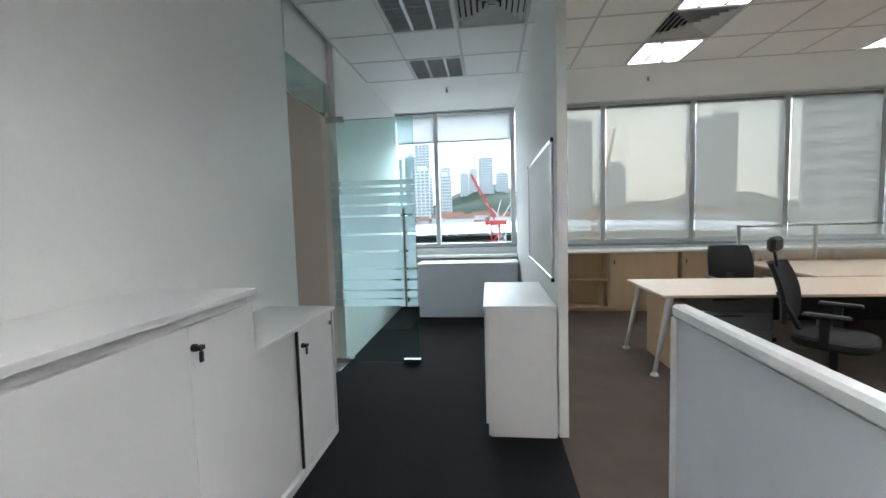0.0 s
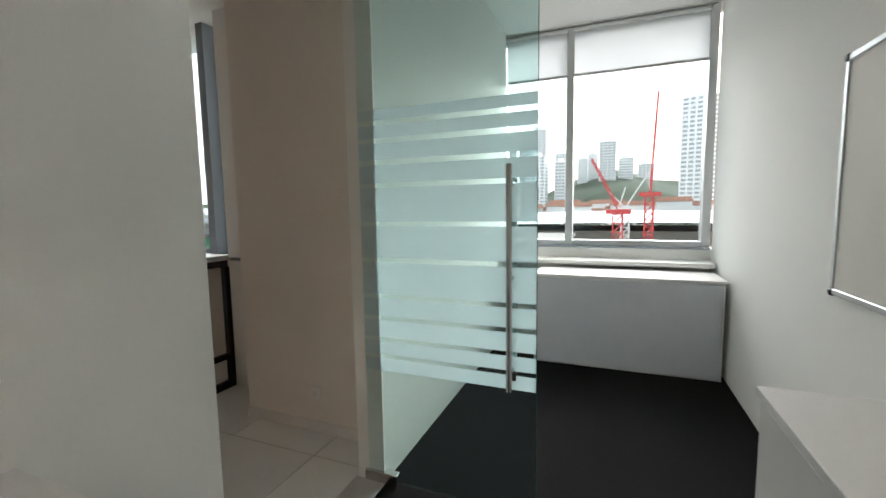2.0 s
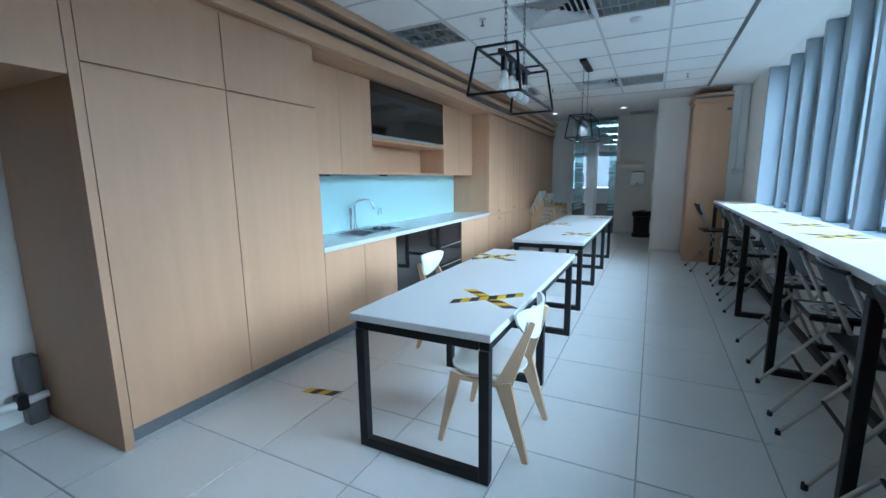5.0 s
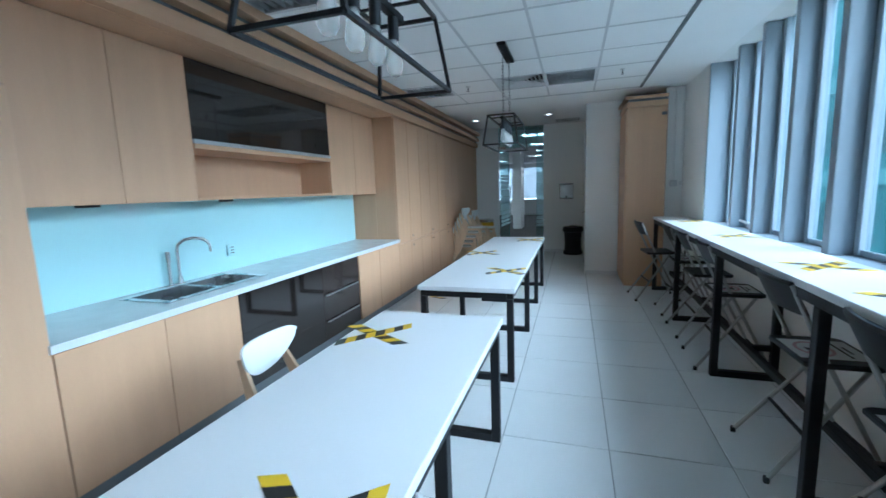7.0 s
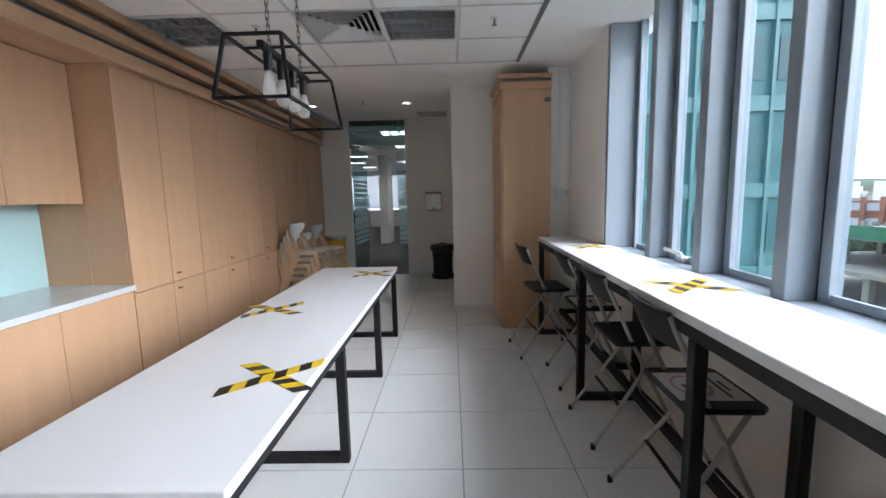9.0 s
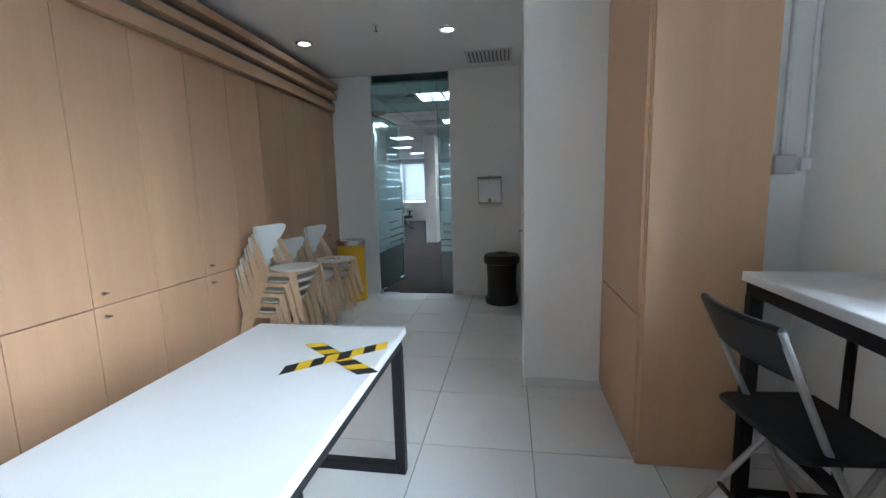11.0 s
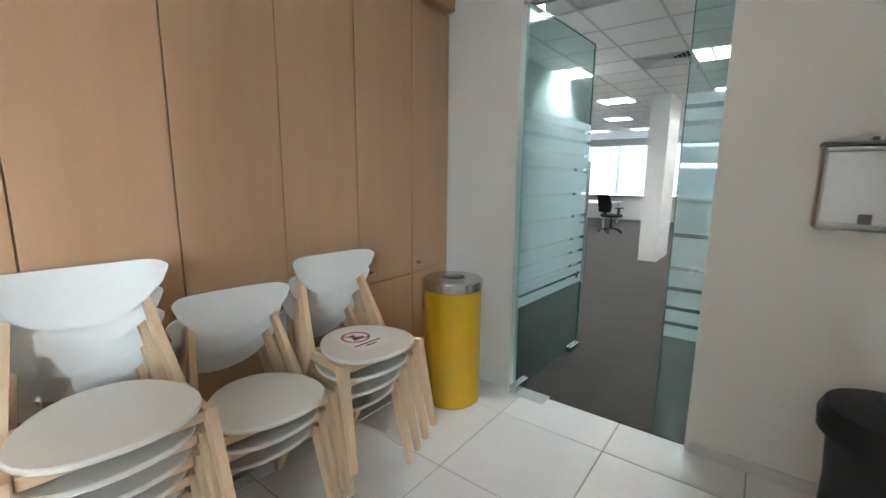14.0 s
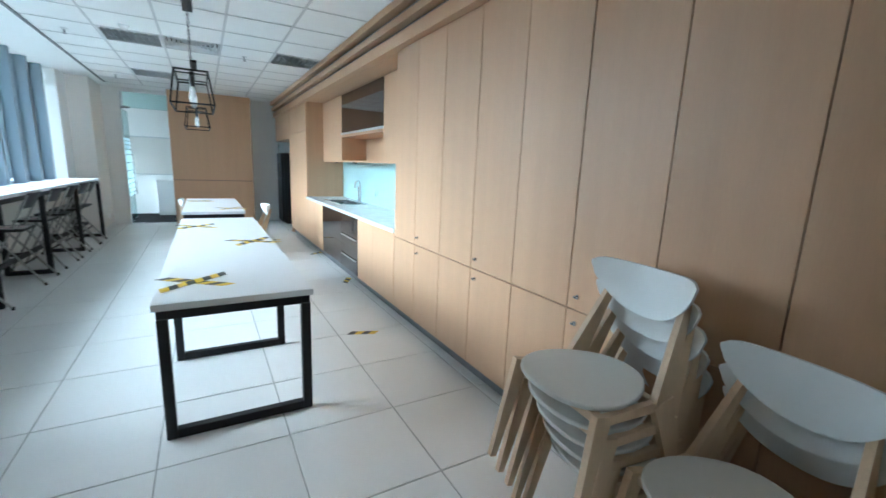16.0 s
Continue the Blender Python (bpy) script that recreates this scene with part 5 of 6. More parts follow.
part("body", box(-1.266, 1.68, 0.05, -0.835, 2.614, 0.85), M_CABW, lo)
part("side", box(-1.266, 2.617, 0.0, -0.80, 2.634, 0.85, 0.001), M_CABW, lo)
part("top", box(-1.267, 1.675, 0.852, -0.787, 2.642, 0.876, 0.002), M_CABW, lo)
part("track", box(-1.26, 1.68, 0, -0.795, 2.616, 0.048, 0.002), M_CABW, lo)
part("door", box(-0.832, 1.68, 0.052, -0.818, 2.14, 0.848, 0.0015), M_CABW, lo)
part("door", box(-0.815, 2.12, 0.052, -0.80, 2.585, 0.848, 0.0015), M_CABW, lo)
part("edge_strip", box(-0.816, 2.108, 0.052, -0.801, 2.119, 0.848), M_BLACKPL, lo)
part("lock", lock_key(bmesh.new(), -0.80, 2.155, 0.752), M_BLACKPL, lo, "black lock with hanging key")
part("lock", rod(bmesh.new(), (-0.80, 2.55, 0.782), (-0.79, 2.55, 0.782), 0.015, seg=14), M_CHROME, lo)
rc = thing("storage_cabinet", (0.45, 3.2, 0), "low white office cabinet under the whiteboard", "cabinet", "white office cabinets")
part("body", box(0.235, 2.61, 0.012, 0.676, 3.57, 0.845, 0.001), M_CABW, rc)
part("top", box(0.212, 2.600, 0.847, 0.677, 3.585, 0.873, 0.002), M_CABW, rc)
part("plinth", box(0.25, 2.615, 0, 0.67, 3.55, 0.011), M_CABW, rc)
for a, b in ((2.67, 3.11), (3.115, 3.56)):
    part("door", box(0.218, a, 0.06, 0.234, b, 0.84, 0.0015), M_CABW, rc)
wc = thing("storage_cabinet", (-0.05, 6.2, 0), "low white cabinet standing across under the window", "cabinet", "white office cabinets")
part("body", box(-0.775, 5.90, 0.0, 0.655, 6.35, 0.765, 0.002), M_CABW, wc)
part("top", box(-0.785, 5.885, 0.767, 0.665, 6.36, 0.79, 0.002), M_CABW, wc)
part("back_panel", box(-0.78, 5.886, 0.01, 0.64, 5.898, 0.76, 0.006), M_FABRIC, wc)
solo("window_ledge", box(-1.19, 6.36, 0.82, 0.675, 6.615, 0.86, 0.003), M_WALL, "white painted ledge under the office window", "ledge")

wb = thing("whiteboard", (0.67, 3.6, 1.0), "wall-mounted whiteboard with aluminium frame", "whiteboard")
part("panel", box(0.678, 2.80, 1.025, 0.688, 4.37, 1.92), M_BOARD, wb)
for a in ((2.775, 1.0, 4.395, 1.025), (2.775, 1.92, 4.395, 1.945)):
    part("frame", box(0.672, a[0], a[1], 0.6895, a[2], a[3], 0.003), M_ALU, wb)
for a in (2.775, 4.37):
    part("frame", box(0.672, a, 1.025, 0.6895, a + 0.025, 1.92, 0.003), M_ALU, wb)
for y in (2.77, 4.37):
    for z in (0.995, 1.92):
        part("corner_cap", box(0.667, y, z, 0.6897, y + 0.03, z + 0.03, 0.006), M_BLACKPL, wb)

# ---- open office ----
scr = thing("desk_screen", (0.8, 0.3, 0), "white fabric desk screen panel with pale frame", "partition screen")
part("fabric", box(0.823, -1.6, 0.36, 0.853, 1.26, 1.125), M_FABRIC, scr)
part("lower_panel", box(0.823, -1.6, 0.04, 0.853, 1.26, 0.352), M_FABRIC2, scr)
part("cap", box(0.815, -1.6, 1.127, 0.861, 1.285, 1.165, 0.008), M_DIFF, scr)
part("post", box(0.815, 1.262, 0.0, 0.861, 1.292, 1.126, 0.005), M_DIFF, scr)
part("rail", box(0.817, -1.6, 0.353, 0.859, 1.26, 0.36), M_DIFF, scr)
part("post", box(0.815, -1.63, 0.0, 0.861, -1.602, 1.126, 0.005), M_DIFF, scr)

desk = thing("office_desk", (3.2, 4.1, 0), "maple-topped office desk on splayed silver legs", "desk")
part("desktop", box(1.72, 3.66, 0.705, 5.6, 4.58, 0.73, 0.003), M_DESK, desk)
for x, sx in ((1.82, -1), (5.5, 1)):
    for y, sy in ((3.75, -1), (4.48, 1)):
        part("leg", rod(bmesh.new(), (x, y, 0.70), (x + sx * 0.13, y + sy * 0.02, 0.03), 0.032, 0.016, 14), M_ALU, desk, smooth=True)
        part("foot", lathe(bmesh.new(), [(0.035, 0.0), (0.035, 0.012), (0.012, 0.035)], x + sx * 0.13, y + sy * 0.02, 16), M_DIFF, desk)
part("beam", box(1.85, 4.05, 0.66, 5.5, 4.12, 0.70), M_ALU, desk)
part("modesty_panel", box(2.0, 4.52, 0.3, 5.4, 4.54, 0.70), M_BLACKPL, desk)
ped = thing("drawer_pedestal", (2.25, 4.2, 0), "maple and grey pedestal drawers under the desk", "drawers")
part("body", box(1.88, 3.92, 0.0, 2.02, 4.45, 0.62, 0.002), M_OLDWOOD, ped)
part("body", box(2.02, 3.94, 0.0, 2.62, 4.45, 0.12, 0.002), M_OLDWOOD, ped)
for z0, z1 in ((0.13, 0.36), (0.37, 0.53), (0.54, 0.68)):
    d = part("drawer_front", box(2.022, 3.90, z0, 2.75, 3.94, z1, 0.002), M_GREYMET, ped)
    part("handle", box(2.25, 3.885, z1 - 0.045, 2.5, 3.899, z1 - 0.03, 0.002), M_BLACKPL, d)
    part("case", box(2.024, 3.941, z0, 2.75, 4.44, z1), M_GREYMET, ped)
desk2 = thing("office_desk", (4.6, 5.4, 0), "maple-topped office desk set behind the first one", "desk")
part("desktop", box(3.62, 4.62, 0.705, 5.6, 6.06, 0.73, 0.003), M_DESK, desk2)
for x, y in ((3.72, 4.72), (3.72, 5.95), (5.5, 4.72), (5.5, 5.95)):
    part("leg", rod(bmesh.new(), (x, y, 0.704), (x, y, 0.0), 0.028, 0.016, 14), M_ALU, desk2, smooth=True)
div = thing("desk_divider", (4.6, 6.08, 0.73), "frosted acrylic desk divider with aluminium posts", "divider")
part("pane", box(3.66, 6.075, 0.74, 5.6, 6.085, 1.195), M_ACRYL, div)
part("cap", box(3.64, 6.065, 1.195, 5.6, 6.095, 1.22, 0.003), M_ALU, div)
for x in (3.64, 4.6):
    part("post", box(x, 6.062, 0.731, x + 0.04, 6.098, 1.195, 0.003), M_ALU, div)


def office_chair(label, head):
    t = thing("office_chair", (0, 0, 0), label, "office chair", "black office chairs")
    for k in range(5):
        a = 2 * math.pi * k / 5 + 0.3
        c, s = math.cos(a), math.sin(a)
        leg = part("base_arm", bar(bmesh.new(), (0.03 * c, 0.03 * s, 0.12), (0.30 * c, 0.30 * s, 0.075), 0.045, 0.03, 0.028, 0.02, side=(-s, c, 0)), M_BLACKPL, t, local=True)
        part("castor", rod(bmesh.new(), (0.30 * c - 0.02 * s, 0.30 * s + 0.02 * c, 0.03), (0.30 * c + 0.02 * s, 0.30 * s - 0.02 * c, 0.03), 0.03, seg=14), M_BLACKPL, leg, local=True)
    part("gas_lift", rod(bmesh.new(), (0, 0, 0.10), (0, 0, 0.42), 0.028), M_BLACKPL, t, local=True)
    o = [(0.25 * math.copysign(abs(math.cos(a)) ** 0.6, math.cos(a)), 0.24 * math.copysign(abs(math.sin(a)) ** 0.6, math.sin(a))) for a in [2 * math.pi * k / 24 for k in range(24)]]
    part("seat", slab(bmesh.new(), o, 0.42, 0.50, 0.02), M_MESH, t, smooth=True, local=True)
    bm = bmesh.new()
    n, m = 10, 8
    ver = []
    for layer in (0.0, 0.03):
        rows = []
        for i in range(n + 1):
            u = -1 + 2 * i / n
            col = []
            for j in range(m + 1):
                v = j / m
                w = 0.235 - 0.03 * abs(v - 0.5) ** 2 * 4
                col.append(bm.verts.new((w * u, -0.24 - 0.05 * (1 - u * u) - 0.10 * v + 0.04 * math.sin(3 * v) - layer, 0.56 + 0.46 * v)))
            rows.append(col)
        ver.append(rows)
    f, b = ver
    for i in range(n):
        for j in range(m):
            bm.faces.new((f[i][j], f[i + 1][j], f[i + 1][j + 1], f[i][j + 1]))
            bm.faces.new((b[i][j], b[i][j + 1], b[i + 1][j + 1], b[i + 1][j]))
        bm.faces.new((f[i][m], f[i + 1][m], b[i + 1][m], b[i][m]))
        bm.faces.new((f[i + 1][0], f[i][0], b[i][0], b[i + 1][0]))
    for i in (0, n):
        for j in range(m):
            bm.faces.new((f[i][j], f[i][j + 1], b[i][j + 1], b[i][j]))
    part("backrest", bm, M_MESH, t, smooth=True, local=True)
    part("spine", bar(bmesh.new(), (0, -0.16, 0.42), (0, -0.34, 0.78), 0.07, 0.025), M_BLACKPL, t, local=True)
    for s in (-1, 1):
        part("armrest", box(s * 0.27 - 0.035, -0.14, 0.66, s * 0.27 + 0.035, 0.12, 0.69, 0.01), M_BLACKPL, t, local=True)
        part("arm_post", bar(bmesh.new(), (s * 0.25, -0.02, 0.44), (s * 0.27, -0.02, 0.66), 0.03, 0.05), M_BLACKPL, t, local=True)
    if head:
        part("headrest", bx(bmesh.new(), -0.13, -0.40, 1.10, 0.13, -0.34, 1.22, 0.025), M_MESH, t, local=True)
        part("head_stem", bar(bmesh.new(), (0, -0.35, 0.98), (0, -0.38, 1.14), 0.03, 0.02), M_BLACKPL, t, local=True)
    return t


oc = office_chair("black mesh office chair with headrest at the desk", True)
oc.matrix_basis = pose(2.80, 3.30, 0, 0, 0, -135)
oc2 = office_chair("black mesh office chair behind the desk", False)
oc2.matrix_basis = pose(3.02, 4.88, 0, 0, 0, 172)
copy_thing(oc2, pose(-23.0, -0.5, 0, 0, 0, 60))["label"] = "black mesh office chair in the room beyond the corridor"

shelf = thing("low_cupboard", (3.4, 6.3, 0), "maple low cupboard row under the windows with white top", "cupboard")
part("top", box(0.745, 6.17, 0.865, 8.1, 6.60, 0.895, 0.003), M_DIFF, shelf)
part("plinth", box(0.75, 6.24, 0, 8.1, 6.58, 0.05), M_OLDWOOD, shelf)
for a, b, kind in ((0.75, 1.385, 1), (1.39, 1.985, 0), (1.99, 2.93, 1), (2.98, 3.9, 1), (3.95, 4.9, 1), (4.95, 5.9, 1), (5.95, 8.1, 1)):
    part("carcass", box(a, 6.56, 0.05, b, 6.58, 0.864), M_OLDWOOD, shelf)
    for x in (a, b - 0.018):
        part("side", box(x, 6.215, 0.05, x + 0.018, 6.56, 0.864), M_OLDWOOD, shelf)
    part("board", box(a + 0.018, 6.215, 0.05, b - 0.018, 6.56, 0.068), M_OLDWOOD, shelf)
    if kind:
        d = part("door", box(a + 0.003, 6.195, 0.055, b - 0.003, 6.213, 0.86, 0.0015), M_OLDWOOD, shelf)
        part("handle", box(a + 0.05, 6.18, 0.70, a + 0.065, 6.194, 0.76, 0.003), M_BLACKPL, d)
    else:
        part("board", box(a + 0.018, 6.22, 0.46, b - 0.018, 6.56, 0.478), M_OLDWOOD, shelf)
        part("divider", box((a + b) / 2 + 0.2, 6.22, 0.07, (a + b) / 2 + 0.218, 6.56, 0.46), M_OLDWOOD, shelf)

# ---- rooms beyond the pantry glass door ----
sl = thing("glass_sidelight", (-13.7, 2.45, 0), "fixed glass side panel with frosted strips beside the pantry door", "glass panel")
no_shadow(part("pane", box(-13.706, 2.37, 0.01, -13.694, 2.528, 2.44), M_GLASS, sl))
part("glass_edge", box(-13.706, 2.366, 0.01, -13.694, 2.3695, 2.44), M_GLASSE, sl)
for a, b in zip(FROST[0::2], FROST[1::2]):
    part("frosted_strip", box(-13.6935, 2.372, a, -13.6925, 2.527, b), M_FROST, sl)
far_win = structure("window_far_room", box(-27.42, -3.2, 0.83, -27.15, 1.6, 0.87), M_MULL, "bright window with blind in the far room")
for y in (-3.2, -1.6, 0.0, 1.55):
    part("mullion", box(-27.36, y, 0.87, -27.24, y + 0.05, 2.6), M_ALU, far_win)
fb = thing("roller_blind", (-27.2, -0.8, 0.9), "white roller blind over the far room window", "blind")
part("cloth", box(-27.232, -3.2, 0.95, -27.23, 1.6, 2.6), M_BLIND2, fb)
part("hem_bar", box(-27.24, -3.2, 0.92, -27.22, 1.6, 0.95), M_ALU, fb)
fd = thing("office_desk", (-24.6, -1.4, 0), "white desk in the room beyond the corridor", "desk")
part("desktop", box(-25.6, -2.6, 0.71, -23.9, -0.9, 0.735, 0.003), M_TOP, fd)
for x in (-25.5, -24.0):
    for y in (-2.5, -1.0):
        part("leg", box(x - 0.025, y - 0.025, 0, x + 0.025, y + 0.025, 0.71, 0.003), M_ALU, fd)


# ---- the city outside ----
structure("ground", box(-2500, 8, -18.5, 2500, 4000, -18), M_GROUND, "city ground far below")
bm = bmesh.new()
bmesh.ops.create_grid(bm, x_segments=70, y_segments=16, size=1, matrix=Matrix.Translation((-150, 800, -17.9)) @ Matrix.Diagonal((1700, 380, 1, 1)))
for v in bm.verts:
    u = (v.co.y - 420) / 760
    ridge = math.sin(math.pi * min(1, max(0, u))) ** 0.8
    h = 28 + 44 * math.exp(-((v.co.x - 5) / 90) ** 2) + 26 * noise.noise(Vector((v.co.x / 260, v.co.y / 260, 3))) + 14 * noise.noise(Vector((v.co.x / 60, v.co.y / 60, 7)))
    v.co.z += max(0, h) * ridge
structure("backdrop_hill", bm, M_HILL, "green wooded hill ridge in haze")


def tower(x, y, w, d, h, z0=-18.0, turn=0.0, floors=None, bays=4, label="pale residential tower block", material=None):
    """A tower with window bands on its sides, a core and a roof house."""
    t = thing("tower_block", (x, y, z0), label, "building", "city towers", turn)
    part("wall", box(-w / 2, -d / 2, 0, w / 2, d / 2, h), material or M_TOWER, t, local=True)
    part("roof", box(-w * 0.25, -d * 0.25, h, w * 0.2, d * 0.25, h + 5), M_TOWER, t, local=True)
    n = floors or max(4, int(h / 3.6))
    bm = bmesh.new()
    for k in range(n):
        z = h * (k + 0.35) / n
        for b in range(bays):
            x0 = -w / 2 + w * (b + 0.15) / bays
            bx(bm, x0, -d / 2 - 0.25, z, x0 + w * 0.7 / bays, -d / 2 + 0.1, z + h / n * 0.5)
        for s in (-1, 1):
            bx(bm, s * w / 2 - 0.25, -d * 0.4, z, s * w / 2 + 0.25, d * 0.4, z + h / n * 0.5)
    win = part("window", bm, M_TOWIN, t, local=True)
    win["kind"] = "stuff"
    bm = bmesh.new()
    for b in range(bays + 1):
        x0 = -w / 2 + w * b / bays
        bx(bm, x0 - 0.5, -d / 2 - 0.9, 0, x0 + 0.5, -d / 2, h + 1)
    part("pier", bm, material or M_TOWER, t, local=True)
    return t


for x, y, w, d, top_z, z0, turn in ((-134, 600, 20, 20, 86, -8, 10), (-112, 610, 16, 18, 90, -8, 0), (-92, 590, 20, 18, 103, -8, 4), (-76, 480, 20, 18, 55, -14, -5),
                                    (-52, 500, 14, 16, 50, -12, 6), (-36, 630, 12, 14, 66, 8, 0), (-24, 650, 12, 14, 74, 8, 4), (-4, 620, 20, 16, 86, 8, 0),
                                    (20, 650, 18, 16, 66, 8, 0), (-160, 620, 22, 18, 62, 0, 8), (-190, 560, 22, 18, 70, -10, 0), (48, 690, 20, 16, 60, 8, 0), (-66, 640, 16, 14, 76, 0, 0)):
    tower(x, y, w, d, top_z - z0, z0, turn)
tower(70, 420, 26, 20, 104, -14, -12, bays=5, label="tall white and blue balcony tower")
tower(92, 424, 16, 20, 102, -14, -12, bays=2, label="slim grey side of a balcony tower")
for x, y, w, h in ((190, 400, 20, 92), (212, 415, 24, 100), (150, 520, 22, 70), (300, 330, 40, 60)):
    tower(x, y, w, 20, h, -14, -22)
tower(128, 152, 40, 30, 120, -18, -35, floors=26, bays=5, label="large near apartment tower with long balconies")

roof = thing("stadium_roof", (-10, 260, -18), "long white curved stadium roof", "building")
bm = bmesh.new()
n = 40
prev = None
for i in range(n + 1):
    x = -150 + 330 * i / n
    z = -9 + 4.5 * math.sin(math.pi * i / n)
    ring = [bm.verts.new((x, 215, z - 2.5)), bm.verts.new((x, 222, z)), bm.verts.new((x, 300, z + 2)), bm.verts.new((x, 300, z - 3))]
    if prev:
        for a in range(4):
            b = (a + 1) % 4
            bm.faces.new((prev[a], prev[b], ring[b], ring[a]))
    prev = ring
part("roof", bm, M_ROOFW, roof)
part("wall", box(-140, 224, -18, 170, 298, -11.5), M_CONC, roof)
for k in range(26):
    x = -30 - 70 + 11 * k + 20 * random.random()
    y = 340 + 60 * random.random()
    h = thing("far_house", (x, y, -18), "low house with terracotta roof", "house", "low houses")
    w = 9 + 5 * random.random()
    z = -18 + 13 + 9 * random.random()
    part("wall", box(x - w, y - 5, -18, x + w, y + 5, z), M_TOWER, h)
    bm = bmesh.new()
    v = [bm.verts.new(p) for p in ((x - w - 1, y - 6, z), (x + w + 1, y - 6, z), (x + w + 1, y + 6, z), (x - w - 1, y + 6, z), (x - w, y, z + 3.5), (x + w, y, z + 3.5))]
    for f in ((0, 1, 5, 4), (2, 3, 4, 5), (1, 2, 5), (3, 0, 4), (3, 2, 1, 0)):
        bm.faces.new([v[i] for i in f])
    part("roof", bm, M_ROOFR, h)

# low city blocks beyond the building site
for k in range(38):
    if k % 2:
        x, y = -330 + 170 * random.random(), 150 + 190 * random.random()
    else:
        x, y = -160 + 110 * random.random(), 112 + 90 * random.random()
    tower(x, y, 12 + 14 * random.random(), 10 + 8 * random.random(), 8 + 10 * random.random(), -18, random.uniform(-30, 30), floors=4, bays=4, label="low grey concrete city block", material=(M_CONC, M_ROOFR, M_TOWIN)[k % 3])

# trees in front of the hill, as one belt of clumps
bm = bmesh.new()
for k in range(420):
    x = -330 + 280 * random.random()
    y = 100 + 220 * random.random()
    r = 1.8 + 2.6 * random.random()
    bmesh.ops.create_icosphere(bm, subdivisions=1, radius=r, matrix=Matrix.Translation((x, y, -16.5 + 5 * random.random())) @ Matrix.Diagonal((1, 1, 0.8, 1)))
for k in range(520):
    x = -260 + 520 * random.random()
    y = 310 + 90 * random.random()
    r = 2.5 + 3.5 * random.random()
    bmesh.ops.create_icosphere(bm, subdivisions=1, radius=r, matrix=Matrix.Translation((x, y, -17 + 7 * random.random())) @ Matrix.Diagonal((1, 1, 0.8, 1)))
for v in bm.verts:
    v.co += Vector((random.uniform(-1, 1), random.uniform(-1, 1), random.uniform(-1, 1)))
tagged(new("tree_belt", mesh_of("tree_belt", bm, M_HILL)), "belt of dark green city trees", "trees", kind="stuff")


def crane(x, y, z0, zt, material, jib_to, label):
    """A lattice mast with a raised jib and a counter-jib."""
    t = thing("tower_crane", (x, y, z0), label, "crane", "tower cranes")
    bm = bmesh.new()
    w = 1.2
    for sx in (-1, 1):
        for sy in (-1, 1):
            bar(bm, (x + sx * w, y + sy * w, z0), (x + sx * w, y + sy * w, zt), 0.35, 0.35)
    k = z0
    while k < zt - 2.4:
        for sy in (-1, 1):
            bar(bm, (x - w, y + sy * w, k), (x + w, y + sy * w, k + 2.4), 0.2, 0.2, side=(0, 1, 0))
            bar(bm, (x - w, y + sy * w, k + 2.4), (x + w, y + sy * w, k + 2.4), 0.2, 0.2, side=(0, 1, 0))
        k += 2.4
    part("mast", bm, material, t)
    part("cab", box(x - 3.0, y - 1.6, zt, x + 3.2, y + 1.6, zt + 1.2), material, t)
    bm = bmesh.new()
    p0, p1 = Vector((x, y, zt + 1)), Vector(jib_to)
    up = Vector((0.5, 0, 0.6))
    for o in (Vector((0, -0.6, 0)), Vector((0, 0.6, 0)), up):
        bar(bm, p0 + o, p1 + o * 0.4, 0.28, 0.28, side=(0, 1, 0))
    n = 12
    for i in range(n):
        a = p0.lerp(p1, i / n)
        b = p0.lerp(p1, (i + 0.5) / n)
        c = p0.lerp(p1, (i + 1) / n)
        bar(bm, a, b + up, 0.15, 0.15, side=(0, 1, 0))
        bar(bm, b + up, c, 0.15, 0.15, side=(0, 1, 0))
    part("jib", bm, material, t)
    bm = bmesh.new()
    bar(bm, (x, y, zt + 1), (x - 0.25 * (jib_to[0] - x) , y, zt + 7), 0.3, 0.3, side=(0, 1, 0))
    part("counter_jib", bm, M_DIFF, t)
    return t


crane(1.9, 122, -18, -1.0, M_REDST, (-5.0, 122, 13.5), "red luffing tower crane on the building site")
crane(11.5, 150, -18, 4.0, M_REDST, (13.0, 150, 36), "red tower crane with a raised boom")
crane(4.6, 150, -18, -0.5, M_DIFF, (28, 150, 40), "pale grey tower crane with a long boom")
crane(30, 120, -18, 0.5, M_ORST, (34, 118, 24), "orange tower crane mast")
crane(-60, 75, -18, 10, M_REDST, (-40, 95, 26), "red crane over the concrete frame")

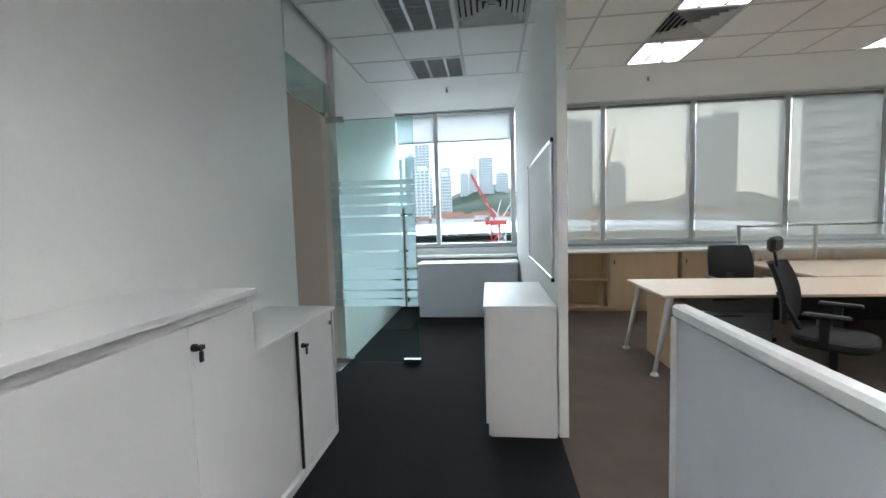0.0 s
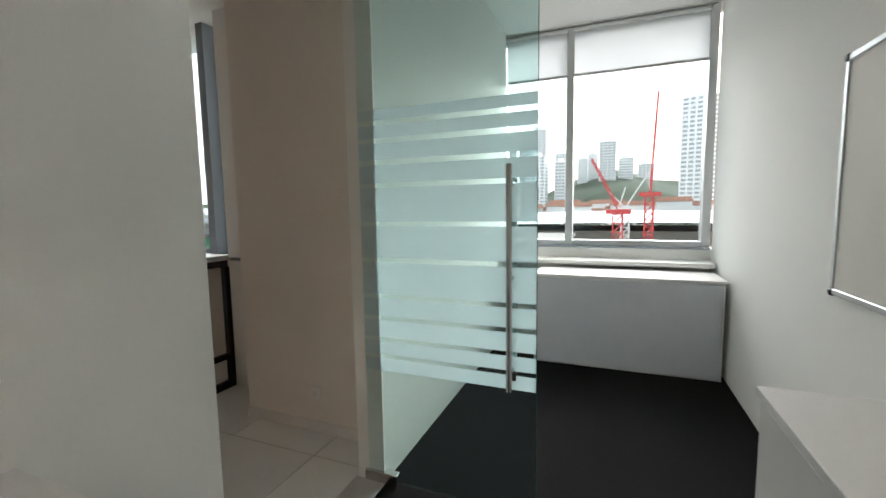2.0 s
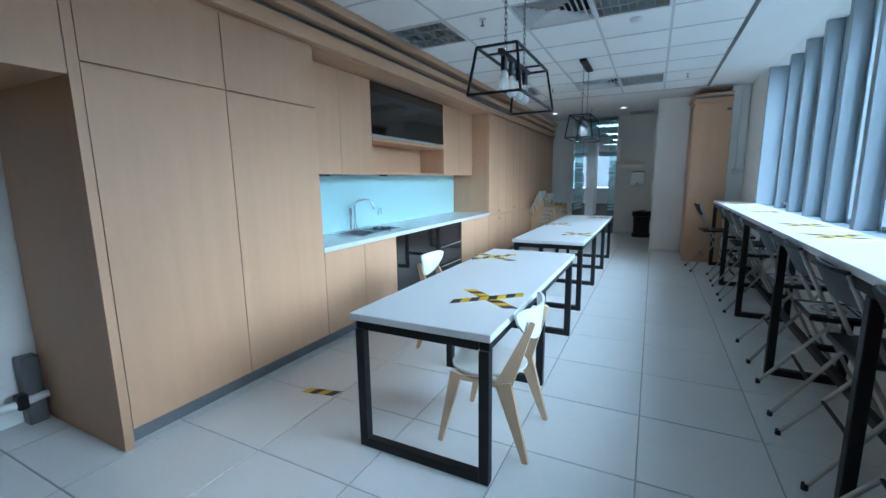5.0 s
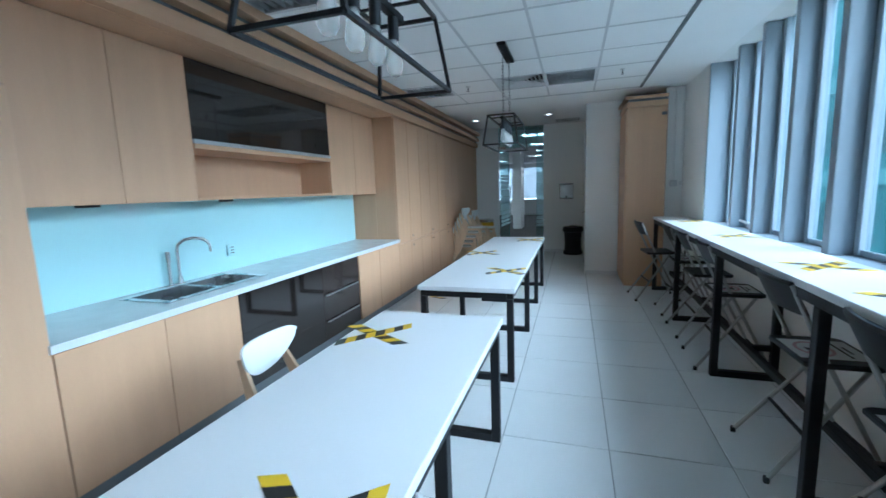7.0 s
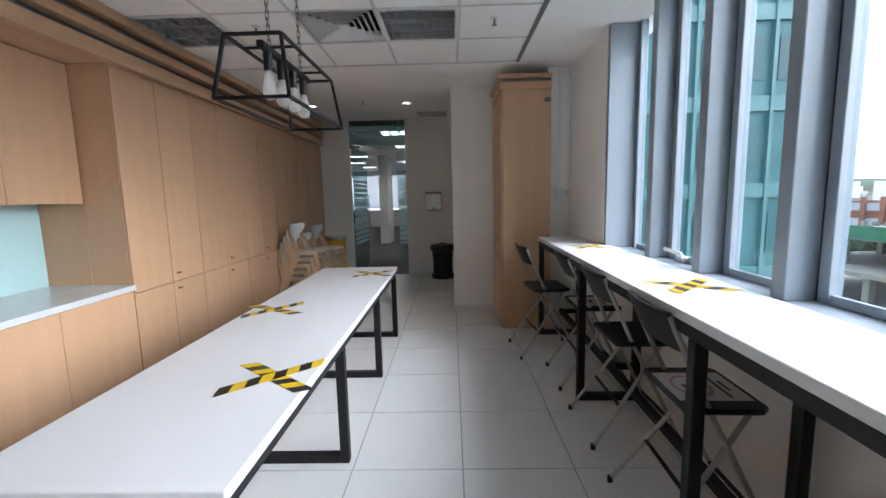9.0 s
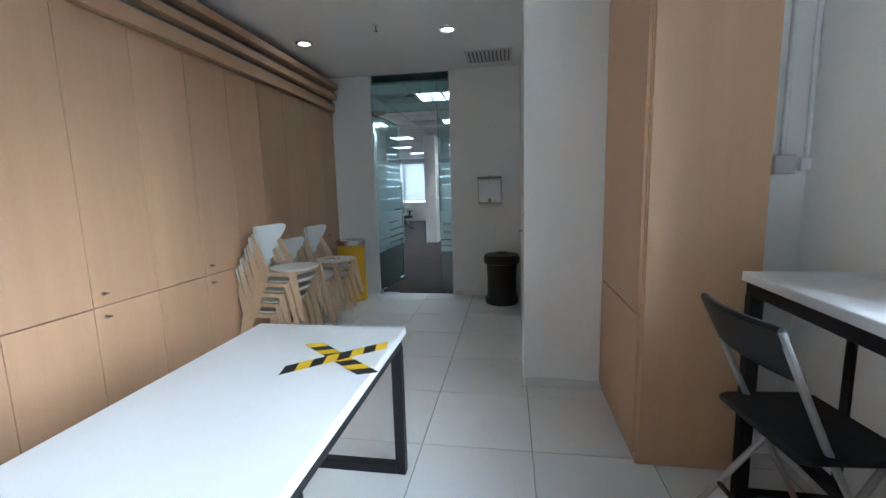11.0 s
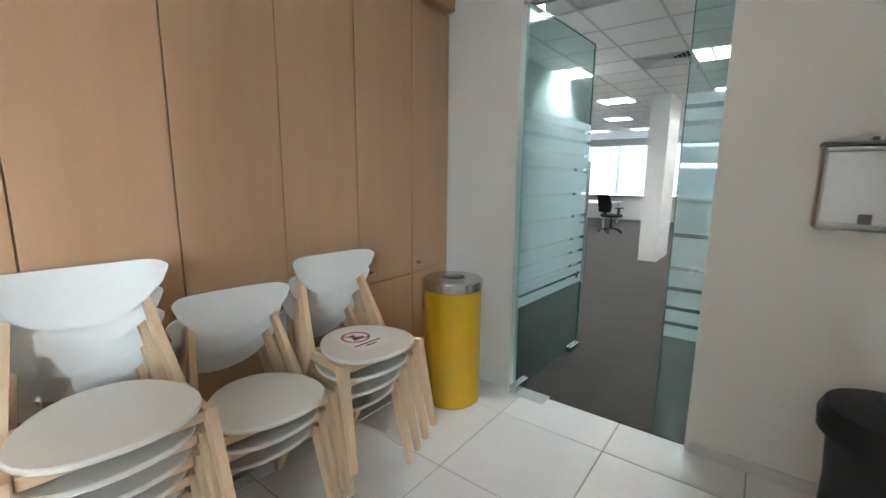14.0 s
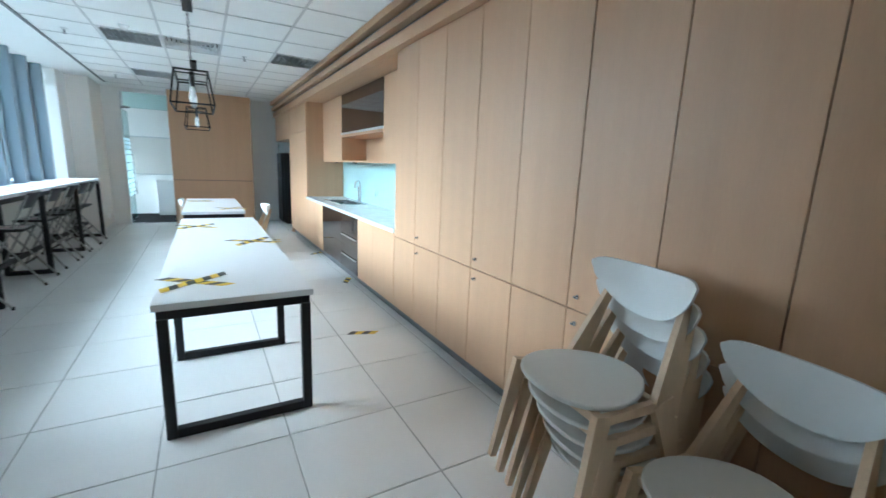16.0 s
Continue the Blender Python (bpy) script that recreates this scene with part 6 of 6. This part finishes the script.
site = thing("building_site", (-30, 70, -18), "unfinished concrete building frame with green netting", "building site")
for k, z in enumerate((-14.5, -11.0, -7.5, -4.2)):
    part("floor_slab", box(-62, 38 + 3 * k, z, 6 - 4 * k, 84, z + 0.45), M_CONC, site)
    bm = bmesh.new()
    for i in range(11):
        x = -60 + 6.2 * i
        if x < 4 - 4 * k:
            bx(bm, x, 38.5 + 3 * k, z - 3.4, x + 0.7, 39.2 + 3 * k, z)
            bx(bm, x, 58, z - 3.4, x + 0.7, 58.7, z)
    part("column_row", bm, M_CONC, site)
part("net", box(-58, 46.6, -4.0, -12, 46.75, -2.6), M_NET, site)
part("core", box(-44, 60, -18, -34, 70, 2.0), M_CONC, site)
part("brick_bund", box(-66, 88, -18, 20, 92, -8.5), M_ROOFR, site)

teal = thing("glass_tower", (-33, 12, -18), "teal glass curtain-wall tower beside the pantry windows", "building")
part("wall", box(-46, 6.5, -18, -20.5, 15.5, 60), M_TEALW, teal)
bm = bmesh.new()
for k in range(26):
    z = -16.2 + 2.9 * k
    bx(bm, -20.56, 6.5, z, -20.40, 15.56, z + 0.5)
part("spandrel", bm, M_TEALS, teal)
bm = bmesh.new()
for k in range(8):
    y = 6.5 + 1.27 * k
    bx(bm, -20.56, y, -18, -20.36, y + 0.12, 60)
part("fin", bm, M_TEALS, teal)
for k in range(5, 13):
    for i in range(7):
        if (3 * k + 5 * i) % 4:
            y = 6.75 + 1.27 * i
            part("window", box(-20.53, y, -15.2 + 2.9 * k, -20.47, y + 0.75, -13.8 + 2.9 * k), M_TEALG, teal)

# ---- floor tiles ----
tile_bm = bx(bmesh.new(), -0.3035, -0.301, -0.012, 0.3035, 0.301, 0, 0.0015)
tile_me = mesh_of("tile", tile_bm, M_TILE)
last_me = mesh_of("tile_cut", bx(bmesh.new(), -0.3035, -0.301, -0.012, 0.105, 0.301, 0, 0.0015), M_TILE)
edge_me = mesh_of("tile_cut", bx(bmesh.new(), -0.02, -0.301, -0.012, 0.3035, 0.301, 0, 0.0015), M_TILE)
TX0, TY0, TDX, TDY = -12.14, 2.80, 0.6145, 0.609
for i in range(-3, 18):
    for j in range(-5, 4):
        cx, cy = TX0 + (i + 0.5) * TDX, TY0 + (j + 0.5) * TDY
        if -13.75 < cx < -1.35 and -0.15 < cy < 4.95:
            ob = new("tile", edge_me if i == -3 else last_me if i == 17 else tile_me)
            ob.location = (cx, cy, 0.0003 * ((7 * i + 3 * j) % 3))
            ob.parent = floor_pantry
